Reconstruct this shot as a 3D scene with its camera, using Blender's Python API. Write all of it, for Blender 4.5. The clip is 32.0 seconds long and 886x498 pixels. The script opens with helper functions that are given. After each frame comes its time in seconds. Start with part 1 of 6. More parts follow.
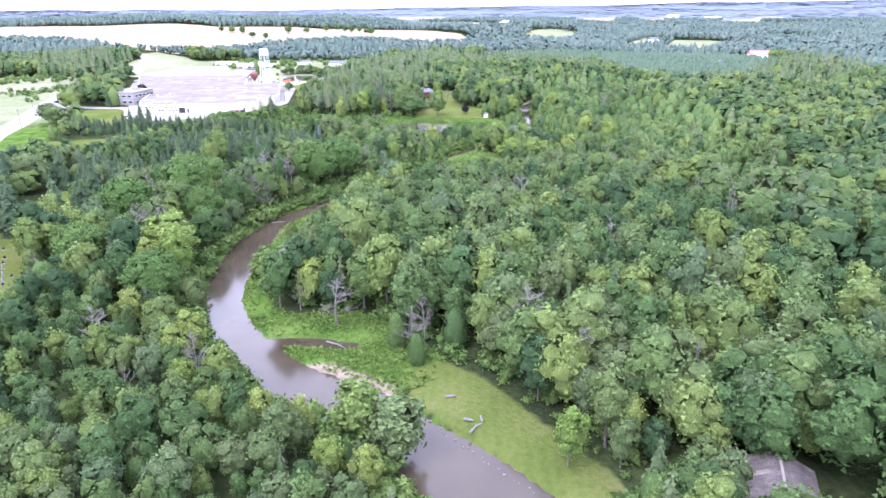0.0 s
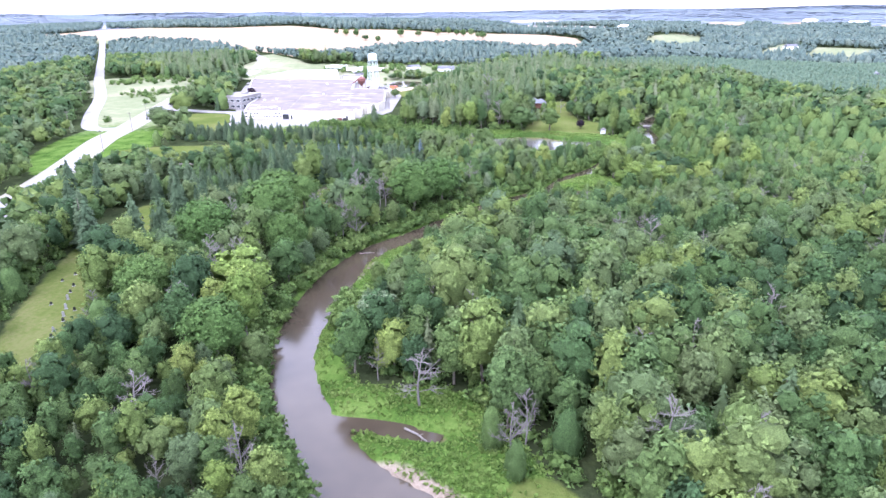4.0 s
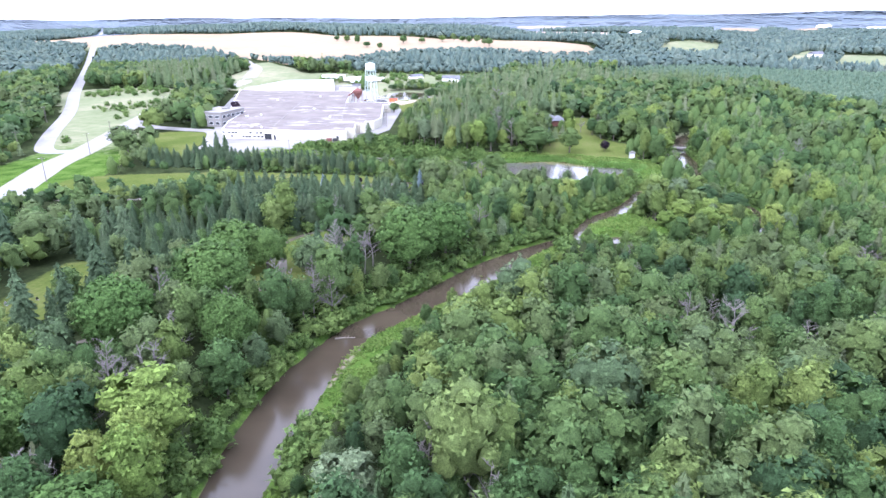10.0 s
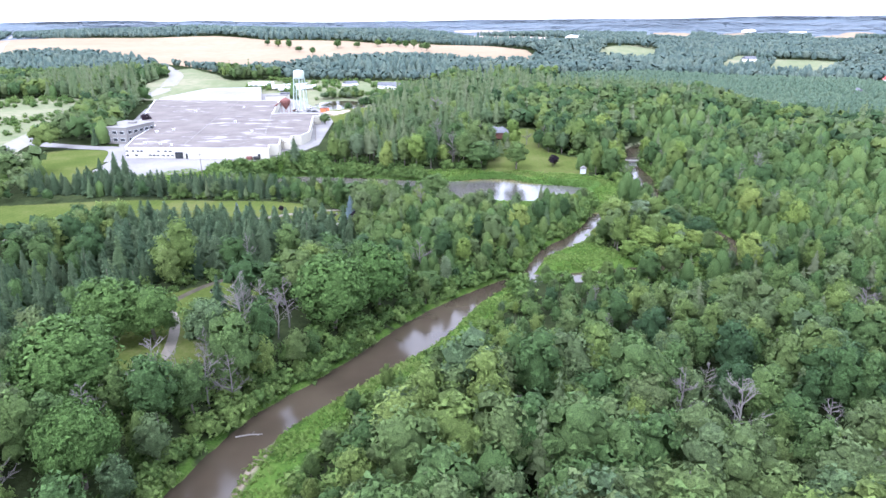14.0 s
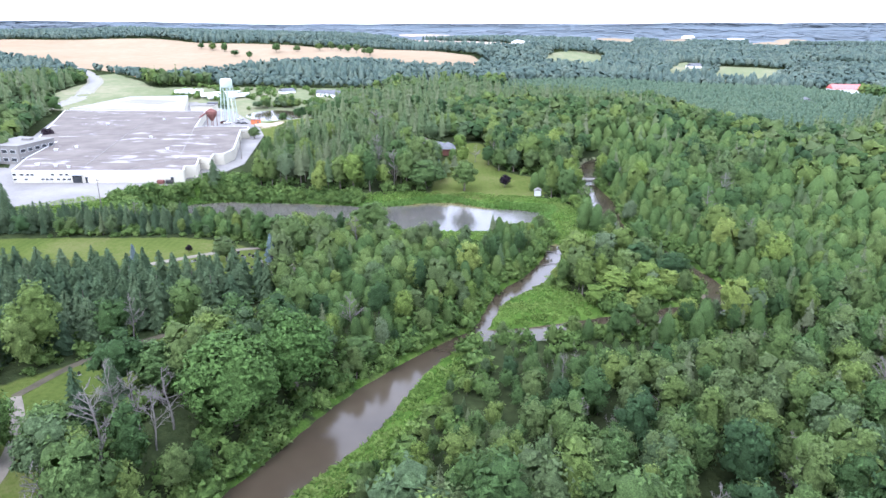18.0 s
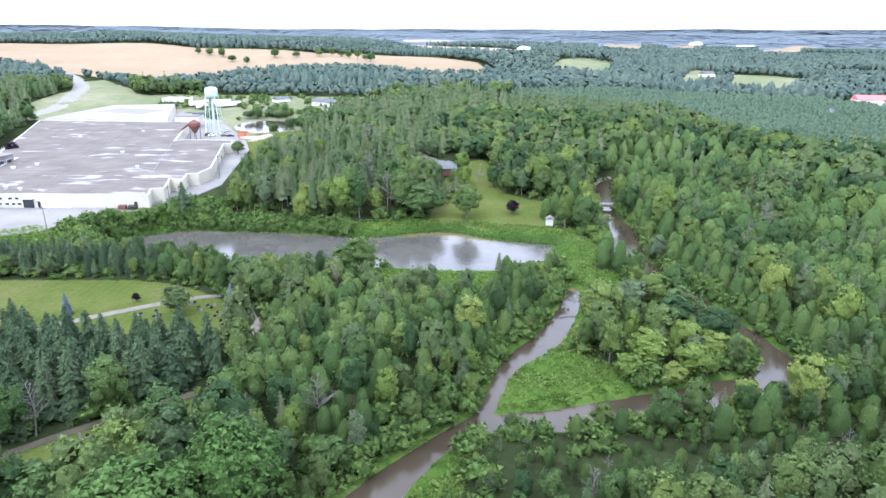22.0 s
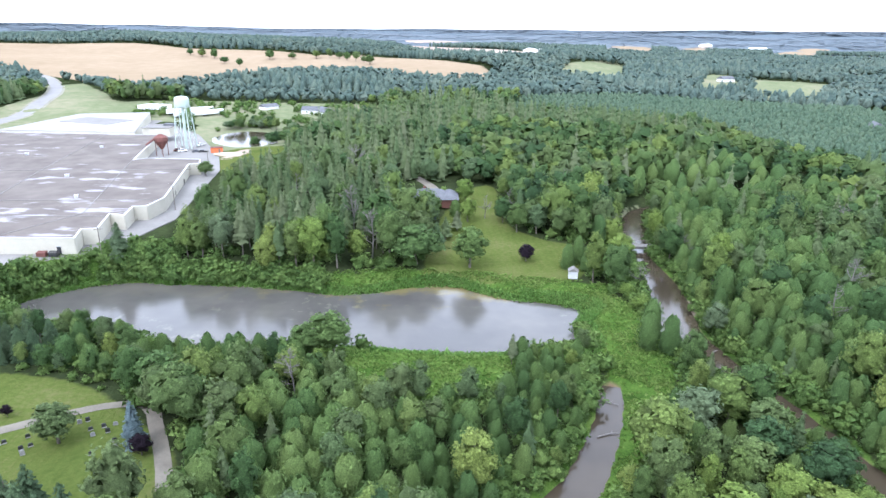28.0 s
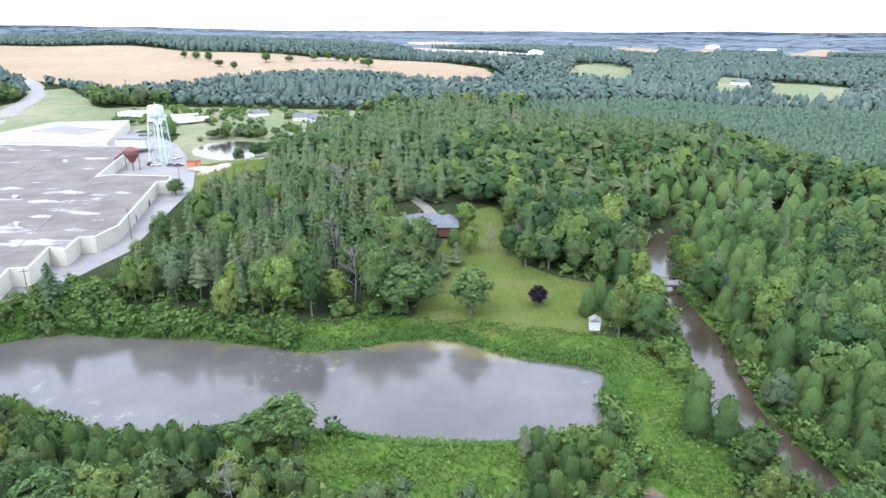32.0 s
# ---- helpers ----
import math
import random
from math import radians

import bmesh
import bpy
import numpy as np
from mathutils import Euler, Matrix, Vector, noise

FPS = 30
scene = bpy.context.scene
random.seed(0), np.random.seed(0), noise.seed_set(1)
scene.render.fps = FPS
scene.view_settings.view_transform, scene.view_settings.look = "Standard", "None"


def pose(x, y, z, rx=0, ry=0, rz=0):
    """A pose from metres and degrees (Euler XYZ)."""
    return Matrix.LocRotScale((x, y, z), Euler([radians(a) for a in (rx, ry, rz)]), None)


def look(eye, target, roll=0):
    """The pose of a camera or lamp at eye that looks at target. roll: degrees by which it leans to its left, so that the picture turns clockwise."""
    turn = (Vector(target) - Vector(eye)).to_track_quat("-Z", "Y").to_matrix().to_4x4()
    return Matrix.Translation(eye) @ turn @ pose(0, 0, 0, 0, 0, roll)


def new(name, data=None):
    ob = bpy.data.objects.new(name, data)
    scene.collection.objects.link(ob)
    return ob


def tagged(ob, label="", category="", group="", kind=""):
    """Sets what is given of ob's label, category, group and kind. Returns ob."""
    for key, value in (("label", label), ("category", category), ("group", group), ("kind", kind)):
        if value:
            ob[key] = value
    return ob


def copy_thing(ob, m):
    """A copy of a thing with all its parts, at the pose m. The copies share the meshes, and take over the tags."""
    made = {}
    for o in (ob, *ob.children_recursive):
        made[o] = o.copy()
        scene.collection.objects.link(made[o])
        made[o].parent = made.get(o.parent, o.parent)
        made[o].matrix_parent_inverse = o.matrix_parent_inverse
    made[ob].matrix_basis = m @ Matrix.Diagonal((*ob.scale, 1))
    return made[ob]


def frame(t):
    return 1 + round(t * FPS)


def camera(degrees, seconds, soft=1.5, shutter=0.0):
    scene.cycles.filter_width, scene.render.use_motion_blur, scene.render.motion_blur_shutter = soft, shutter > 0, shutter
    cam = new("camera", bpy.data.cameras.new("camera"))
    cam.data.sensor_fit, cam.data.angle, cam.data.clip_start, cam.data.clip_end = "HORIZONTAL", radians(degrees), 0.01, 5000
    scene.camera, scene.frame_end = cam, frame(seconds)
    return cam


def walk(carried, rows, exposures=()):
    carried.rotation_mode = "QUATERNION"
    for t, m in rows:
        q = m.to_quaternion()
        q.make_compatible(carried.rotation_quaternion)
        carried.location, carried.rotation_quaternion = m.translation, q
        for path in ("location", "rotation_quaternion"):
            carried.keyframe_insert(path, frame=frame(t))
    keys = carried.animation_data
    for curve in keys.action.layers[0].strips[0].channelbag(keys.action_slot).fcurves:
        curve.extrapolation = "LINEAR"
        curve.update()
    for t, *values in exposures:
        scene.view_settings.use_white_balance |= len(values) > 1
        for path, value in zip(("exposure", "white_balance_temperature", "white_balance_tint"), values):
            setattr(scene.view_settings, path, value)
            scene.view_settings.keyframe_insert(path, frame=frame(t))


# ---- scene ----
PATH = [  # seconds, x, y, z, yaw, pitch, roll
    (0, -0.06, -9.96, 61.19, 0.04, -20.59, -0.56),
    (0.5, -0.09, -6.88, 61.26, 0.10, -20.61, -0.53),
    (1, -0.23, -3.68, 61.36, 0.07, -20.60, -0.51),
    (1.5, -0.47, -0.37, 61.47, 0.02, -20.57, -0.49),
    (2, -0.78, 3.05, 61.61, 1.38, -20.53, -0.47),
    (2.5, -1.17, 6.56, 61.78, 5.22, -20.48, -0.46),
    (3, -1.64, 10.18, 61.97, 7.52, -20.43, -0.46),
    (3.5, -2.18, 13.89, 62.19, 8.92, -20.37, -0.45),
    (5.5, -4.79, 29.16, 62.85, 9.84, -20.22, -0.46),
    (6, -5.48, 33.03, 62.88, 9.88, -20.20, -0.47),
    (6.5, -6.17, 36.92, 62.87, 9.84, -20.18, -0.48),
    (7, -6.85, 40.84, 62.81, 9.91, -20.16, -0.49),
    (7.5, -7.53, 44.78, 62.73, 9.95, -20.13, -0.50),
    (8, -8.17, 48.75, 62.63, 10.00, -20.09, -0.50),
    (8.5, -8.75, 52.70, 62.53, 9.98, -20.04, -0.50),
    (9, -9.27, 56.60, 62.43, 9.92, -19.98, -0.49),
    (9.5, -9.73, 60.44, 62.36, 9.90, -19.92, -0.48),
    (10, -10.14, 64.20, 62.29, 9.86, -19.86, -0.47),
    (10.5, -10.52, 67.89, 62.23, 9.86, -19.81, -0.47),
    (11, -10.90, 71.54, 62.18, 9.86, -19.78, -0.46),
    (11.5, -11.28, 75.17, 62.14, 9.89, -19.75, -0.45),
    (12, -11.65, 78.83, 62.11, 9.96, -19.72, -0.44),
    (12.5, -11.99, 82.51, 62.12, 9.99, -19.69, -0.42),
    (13, -12.29, 86.21, 62.15, 9.59, -19.66, -0.39),
    (13.5, -12.54, 89.92, 62.22, 7.34, -19.62, -0.34),
    (14, -12.73, 93.63, 62.32, 4.49, -19.58, -0.27),
    (14.5, -12.86, 97.32, 62.47, 2.36, -19.55, -0.20),
    (16.5, -12.70, 111.84, 63.19, -0.12, -19.46, 0.10),
    (17, -12.47, 115.51, 63.30, -0.10, -19.42, 0.16),
    (17.5, -12.18, 119.21, 63.37, -0.25, -19.37, 0.23),
    (18, -11.85, 122.94, 63.42, -0.26, -19.31, 0.28),
    (18.5, -11.50, 126.68, 63.45, -0.27, -19.24, 0.32),
    (19, -11.17, 130.45, 63.47, -0.15, -19.17, 0.35),
    (19.5, -10.88, 134.22, 63.49, -0.11, -19.10, 0.38),
    (20, -10.64, 138.01, 63.52, 0.00, -19.05, 0.41),
    (20.5, -10.49, 141.81, 63.57, 0.05, -19.00, 0.43),
    (21, -10.39, 145.62, 63.62, 0.06, -18.96, 0.46),
    (21.5, -10.34, 149.43, 63.68, 0.03, -18.92, 0.49),
    (22, -10.29, 153.22, 63.74, 0.07, -18.89, 0.52),
    (22.5, -10.22, 156.99, 63.77, 0.07, -18.88, 0.55),
    (23, -10.14, 160.72, 63.81, 0.08, -18.87, 0.59),
    (23.5, -10.04, 164.41, 63.84, 0.14, -18.86, 0.62),
    (24, -9.93, 168.08, 63.90, 0.17, -18.87, 0.66),
    (24.5, -9.83, 171.73, 63.98, 0.18, -18.87, 0.69),
    (25, -9.75, 175.37, 64.10, 0.22, -18.88, 0.71),
    (25.5, -9.68, 179.01, 64.26, 0.19, -18.88, 0.73),
    (27.5, -9.28, 193.91, 64.93, 0.25, -18.90, 0.76),
    (28, -9.03, 197.76, 64.97, 0.36, -18.89, 0.76),
    (28.5, -8.71, 201.65, 64.96, 0.50, -18.88, 0.75),
    (29, -8.35, 205.56, 64.91, 0.61, -18.86, 0.74),
    (29.5, -7.97, 209.48, 64.83, 0.66, -18.85, 0.72),
    (30, -7.61, 213.38, 64.75, 0.75, -18.83, 0.71),
    (30.5, -7.30, 217.24, 64.68, 0.89, -18.81, 0.69),
    (31, -7.13, 221.01, 64.67, 0.87, -18.80, 0.67),
    (31.5, -7.18, 224.62, 64.75, 0.90, -18.78, 0.66),
    (32, -7.56, 228.02, 64.95, 0.68, -18.77, 0.65),
]
cam = camera(69.2, 32.0, soft=1.5)
walk(cam, [(t, pose(x, y, z, 0, 0, yaw) @ pose(0, 0, 0, 90 + p, 0, 0) @ pose(0, 0, 0, 0, 0, r)) for t, x, y, z, yaw, p, r in PATH],
     exposures=[(0, 2.03, 5460, 32), (7, 1.9, 5420, 28), (13, 1.72, 5440, 23), (19, 1.54, 5480, 18), (32, 1.41, 5560, 14)])

# ---- light: a bright overcast sky with a soft high sun ----
SUN_EL, SUN_AZ = 56, 215
world = bpy.data.worlds.new("overcast_sky")
scene.world = world
world.use_nodes = True
wn, wl = world.node_tree.nodes, world.node_tree.links
sky = wn.new("ShaderNodeTexSky")
sky.sky_type, sky.sun_disc = "NISHITA", False
sky.sun_elevation, sky.sun_rotation = radians(SUN_EL), radians(SUN_AZ)
sky.air_density, sky.dust_density, sky.ozone_density = 1.0, 4.0, 1.0
veil = wn.new("ShaderNodeMix")
veil.data_type, veil.blend_type = "RGBA", "MIX"
veil.inputs[0].default_value = 0.8
veil.inputs[7].default_value = (9.0, 9.25, 9.6, 1)
wl.new(sky.outputs[0], veil.inputs[6])
wl.new(veil.outputs[2], wn["Background"].inputs[0])
wn["Background"].inputs[1].default_value = 0.155
sun = new("sun", bpy.data.lights.new("sun", "SUN"))
sun.data.energy, sun.data.angle, sun.data.color = 0.9, radians(20), (1.0, 0.96, 0.9)
a, e = radians(SUN_AZ), radians(SUN_EL)
sun.matrix_world = look((math.sin(a) * math.cos(e) * 100, math.cos(a) * math.cos(e) * 100, math.sin(e) * 100), (0, 0, 0))


# ---- materials ----
def material(name, rough=0.8, spec=0.3):
    m = bpy.data.materials.new(name)
    m.use_nodes = True
    b = m.node_tree.nodes["Principled BSDF"]
    b.inputs["Roughness"].default_value = rough
    b.inputs["Specular IOR Level"].default_value = spec
    return m, m.node_tree.nodes, m.node_tree.links, b


def ramp(nodes, stops):
    r = nodes.new("ShaderNodeValToRGB")
    while len(r.color_ramp.elements) < len(stops):
        r.color_ramp.elements.new(0.5)
    for el, (p, c) in zip(r.color_ramp.elements, stops):
        el.position, el.color = p, (*c, 1)
    return r


def noise_tex(nodes, links, scale, detail=4.0, rough=0.6, coords="Object"):
    c, n = nodes.new("ShaderNodeTexCoord"), nodes.new("ShaderNodeTexNoise")
    n.inputs["Scale"].default_value, n.inputs["Detail"].default_value, n.inputs["Roughness"].default_value = scale, detail, rough
    links.new(c.outputs[coords], n.inputs["Vector"])
    return n


def math_node(nodes, links, op, a, b=None):
    n = nodes.new("ShaderNodeMath")
    n.operation = op
    for i, v in enumerate((a, b)):
        if v is None:
            continue
        if isinstance(v, (int, float)):
            n.inputs[i].default_value = v
        else:
            links.new(v, n.inputs[i])
    return n.outputs[0]


def mix_rgb(nodes, links, fac, a, b, blend="MIX"):
    n = nodes.new("ShaderNodeMix")
    n.data_type, n.blend_type = "RGBA", blend
    for sock, v in ((n.inputs[0], fac), (n.inputs[6], a), (n.inputs[7], b)):
        if isinstance(v, (int, float)):
            sock.default_value = v
        elif isinstance(v, tuple):
            sock.default_value = (*v, 1)
        else:
            links.new(v, sock)
    return n.outputs[2]


def bump(nodes, links, b, height, strength=0.4, dist=0.1):
    n = nodes.new("ShaderNodeBump")
    n.inputs["Strength"].default_value, n.inputs["Distance"].default_value = strength, dist
    links.new(height, n.inputs["Height"])
    links.new(n.outputs[0], b.inputs["Normal"])


def mottled(name, stops, scale=0.5, fine=8.0, rough=0.85, spec=0.2, relief=0.3, dist=0.05, coords="Object"):
    """Two scales of variation over a colour ramp, with fine relief."""
    m, n, l, b = material(name, rough, spec)
    big, small = noise_tex(n, l, scale, coords=coords), noise_tex(n, l, fine, coords=coords)
    f = math_node(n, l, "ADD", math_node(n, l, "MULTIPLY", big.outputs[0], 0.65), math_node(n, l, "MULTIPLY", small.outputs[0], 0.35))
    r = ramp(n, stops)
    l.new(f, r.inputs[0])
    l.new(r.outputs[0], b.inputs["Base Color"])
    bump(n, l, b, small.outputs[0], relief, dist)
    return m


def leaf(name, tones, by_object=True, through_light=0.25, grain=3.2, contrast=1.0):
    """Foliage: each crown has its own hue from tones, each spray and clump its own shade of it."""
    m, n, l, b = material(name, 0.7, 0.07)
    info = n.new("ShaderNodeObjectInfo")
    spray = n.new("ShaderNodeAttribute")
    spray.attribute_name = "shade"
    each = n.new("ShaderNodeAttribute")
    each.attribute_name = "tone"
    clump = noise_tex(n, l, grain, 3.0, 0.7)
    r = ramp(n, [(k / (len(tones) - 1), c) for k, c in enumerate(tones)])
    l.new(info.outputs["Random"] if by_object else each.outputs["Fac"], r.inputs[0])
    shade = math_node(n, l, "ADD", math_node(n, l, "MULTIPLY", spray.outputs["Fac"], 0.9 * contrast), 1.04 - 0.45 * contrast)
    shade = math_node(n, l, "ADD", shade, math_node(n, l, "MULTIPLY", math_node(n, l, "SUBTRACT", clump.outputs[0], 0.5), 1.0 * contrast))
    twig = noise_tex(n, l, 5.5 if grain > 2 else grain * 2.2, 3.0, 0.75)
    shade = math_node(n, l, "ADD", shade, math_node(n, l, "MULTIPLY", math_node(n, l, "SUBTRACT", twig.outputs[0], 0.5), 2.3 * contrast))
    shade = math_node(n, l, "MAXIMUM", shade, 0.2)
    sc = n.new("ShaderNodeVectorMath")
    sc.operation = "SCALE"
    l.new(r.outputs[0], sc.inputs[0])
    l.new(shade, sc.inputs["Scale"])
    l.new(sc.outputs[0], b.inputs["Base Color"])
    bump(n, l, b, math_node(n, l, "ADD", clump.outputs[0], twig.outputs[0]), 0.9, 0.22)
    t = n.new("ShaderNodeBsdfTranslucent")
    l.new(sc.outputs[0], t.inputs[0])
    mx = n.new("ShaderNodeMixShader")
    mx.inputs[0].default_value = through_light
    l.new(b.outputs[0], mx.inputs[1])
    l.new(t.outputs[0], mx.inputs[2])
    l.new(mx.outputs[0], n["Material Output"].inputs[0])
    return m


BROAD = [(0.046, 0.086, 0.036), (0.057, 0.104, 0.037), (0.07, 0.122, 0.04), (0.083, 0.134, 0.045), (0.098, 0.15, 0.046), (0.104, 0.145, 0.058), (0.118, 0.172, 0.047), (0.148, 0.2, 0.055), (0.084, 0.13, 0.06), (0.108, 0.146, 0.058)]
CEDAR = [(0.07, 0.124, 0.042), (0.086, 0.144, 0.046), (0.104, 0.164, 0.05), (0.13, 0.188, 0.058)]
SPRUCE = [(0.058, 0.095, 0.05), (0.074, 0.115, 0.057), (0.092, 0.132, 0.068)]
PINE = [(0.085, 0.132, 0.06), (0.105, 0.152, 0.066), (0.128, 0.168, 0.078), (0.15, 0.178, 0.096)]
LEAF = {
    "broadleaf": leaf("broadleaf_leaves", BROAD),
    "cedar": leaf("cedar_leaves", CEDAR),
    "spruce": leaf("spruce_needles", SPRUCE),
    "pine": leaf("pine_needles", PINE, contrast=0.75),
    "willow": leaf("willow_leaves", [(0.11, 0.155, 0.08), (0.145, 0.19, 0.1)]),
    "plum": leaf("purple_leaves", [(0.022, 0.016, 0.023), (0.034, 0.023, 0.032)]),
    "blue": leaf("blue_spruce_needles", [(0.11, 0.155, 0.165), (0.15, 0.2, 0.21)]),
    "maple": leaf("maple_leaves", [(0.072, 0.132, 0.036), (0.09, 0.152, 0.042)]),
    "bright": leaf("bright_leaves", [(0.12, 0.185, 0.042), (0.155, 0.22, 0.052), (0.195, 0.245, 0.065)]),
}
WOODS = {
    "broadleaf": leaf("woodland_leaves", BROAD, False),
    "cedar": leaf("cedar_wood_leaves", CEDAR, False),
    "spruce": leaf("spruce_wood_needles", SPRUCE, False),
    "pine": leaf("pine_wood_needles", PINE, False, contrast=0.75),
    # Bluer than the near leaves, haze being mixed into the colour.
    "far": leaf("hazed_far_leaves", [(0.074, 0.112, 0.096), (0.09, 0.131, 0.108), (0.106, 0.148, 0.118), (0.128, 0.166, 0.128)], False, 0.2, 0.5, 1.0),
    # Light young-pine green with a touch of haze blue put in.
    "young": leaf("hazed_plantation_needles", [(0.07, 0.112, 0.072), (0.082, 0.126, 0.079), (0.096, 0.14, 0.086)], False, 0.2, 0.7, 0.7),
    # Palest and bluest set: aerial haze is carried in the leaf colour.
    "distant": leaf("hazed_distant_leaves", [(0.11, 0.136, 0.156), (0.122, 0.15, 0.17), (0.134, 0.16, 0.178)], False, 0.2, 0.02, 0.15),
    "shrub": leaf("shrub_leaves", [(0.075, 0.128, 0.036), (0.1, 0.16, 0.043), (0.13, 0.19, 0.053)], False),
    "weed": leaf("weed_leaves", [(0.115, 0.192, 0.042), (0.148, 0.226, 0.054), (0.2, 0.262, 0.078)], False, 0.5, 3.0, 0.4),
    "reed": leaf("reed_leaves", [(0.12, 0.225, 0.055), (0.15, 0.26, 0.065), (0.19, 0.29, 0.085)], False, 0.55, 3.0, 0.6),
}
BARK = mottled("bark", ((0.3, (0.09, 0.075, 0.06)), (0.7, (0.2, 0.18, 0.155))), 1.5, 12, 0.95, 0.1, 0.6)
DEADWOOD = mottled("dead_wood", ((0.3, (0.12, 0.11, 0.1)), (0.7, (0.21, 0.197, 0.183))), 1.5, 10, 0.95, 0.1, 0.5)
ASPHALT = mottled("pale_asphalt", ((0.3, (0.175, 0.17, 0.165)), (0.7, (0.245, 0.24, 0.232))), 0.12, 1.5, 0.9, 0.2, 0.1)
SHOULDER = mottled("gravel_shoulder", ((0.3, (0.16, 0.16, 0.11)), (0.7, (0.26, 0.245, 0.2))), 0.3, 4, 0.95, 0.1, 0.4)
GRAVEL = mottled("gravel_track", ((0.3, (0.12, 0.108, 0.088)), (0.7, (0.2, 0.182, 0.15))), 0.35, 4, 0.95, 0.1, 0.4)
ROOF_SHEET = mottled("pale_roof_sheet", ((0.3, (0.22, 0.215, 0.21)), (0.7, (0.33, 0.325, 0.32))), 0.08, 1.5, 0.8, 0.2, 0.08)
# Track earth, with the spruces' shade included in its dark colour.
SHADED_EARTH = mottled("shaded_trodden_earth", ((0.3, (0.05, 0.046, 0.032)), (0.7, (0.095, 0.084, 0.06))), 0.35, 4, 0.95, 0.05, 0.4)
CONCRETE = mottled("pale_concrete", ((0.3, (0.145, 0.14, 0.13)), (0.7, (0.235, 0.227, 0.213))), 0.06, 1.2, 0.9, 0.2, 0.15)
SAND = mottled("river_sand", ((0.3, (0.3, 0.24, 0.17)), (0.7, (0.48, 0.41, 0.31))), 0.4, 5, 0.95, 0.1, 0.3)
CREAM = mottled("cream_painted_block", ((0.3, (0.4, 0.38, 0.31)), (0.7, (0.52, 0.497, 0.415))), 0.15, 2.5, 0.7, 0.3, 0.08)
WHITE = mottled("white_paint", ((0.3, (0.68, 0.68, 0.66)), (0.7, (0.82, 0.82, 0.8))), 0.3, 4, 0.6, 0.3, 0.05)
DARK = mottled("dark_glass", ((0.3, (0.02, 0.022, 0.026)), (0.7, (0.05, 0.055, 0.06))), 0.6, 3, 0.15, 0.5, 0.02)
STEEL = mottled("pale_green_steel", ((0.3, (0.36, 0.43, 0.39)), (0.7, (0.47, 0.54, 0.5))), 0.4, 4, 0.5, 0.4, 0.05)
RUST = mottled("rust_red_steel", ((0.3, (0.1, 0.045, 0.038)), (0.7, (0.19, 0.085, 0.07))), 0.6, 5, 0.8, 0.2, 0.2)
SLATE = mottled("grey_shingle", ((0.3, (0.08, 0.084, 0.092)), (0.7, (0.145, 0.15, 0.162))), 0.5, 4, 0.85, 0.2, 0.3)
BRICK = mottled("red_brick", ((0.3, (0.09, 0.042, 0.032)), (0.7, (0.16, 0.08, 0.06))), 0.5, 6, 0.9, 0.15, 0.3)
GRANITE = mottled("grey_granite", ((0.3, (0.15, 0.15, 0.15)), (0.7, (0.29, 0.285, 0.28))), 2, 14, 0.6, 0.3, 0.1)
ROCK = mottled("river_rock", ((0.3, (0.09, 0.085, 0.075)), (0.7, (0.2, 0.19, 0.17))), 2, 10, 0.9, 0.2, 0.4)
OLDROOF = mottled("worn_brown_shingle", ((0.32, (0.045, 0.04, 0.038)), (0.5, (0.085, 0.075, 0.07)), (0.68, (0.15, 0.135, 0.125))), 0.5, 4, 0.95, 0.1, 0.5)
BLACKSTONE = mottled("black_granite", ((0.3, (0.015, 0.015, 0.017)), (0.7, (0.05, 0.05, 0.052))), 2, 14, 0.25, 0.5, 0.03)
ORANGE = mottled("orange_paint", ((0.3, (0.55, 0.13, 0.05)), (0.7, (0.68, 0.2, 0.08))), 1, 6, 0.6, 0.3, 0.05)
REDROOF = mottled("red_metal_roof", ((0.3, (0.5, 0.1, 0.09)), (0.7, (0.6, 0.16, 0.14))), 0.3, 4, 0.5, 0.4, 0.05)
WEATHERED = mottled("weathered_board", ((0.3, (0.11, 0.096, 0.082)), (0.7, (0.21, 0.19, 0.168))), 0.7, 9, 0.9, 0.1, 0.4)
TYRE = mottled("black_rubber", ((0.3, (0.015, 0.015, 0.015)), (0.7, (0.04, 0.04, 0.04))), 2, 10, 0.85, 0.2, 0.1)
SILVER = mottled("galvanised_steel", ((0.3, (0.4, 0.41, 0.42)), (0.7, (0.55, 0.56, 0.57))), 0.6, 5, 0.45, 0.5, 0.05)


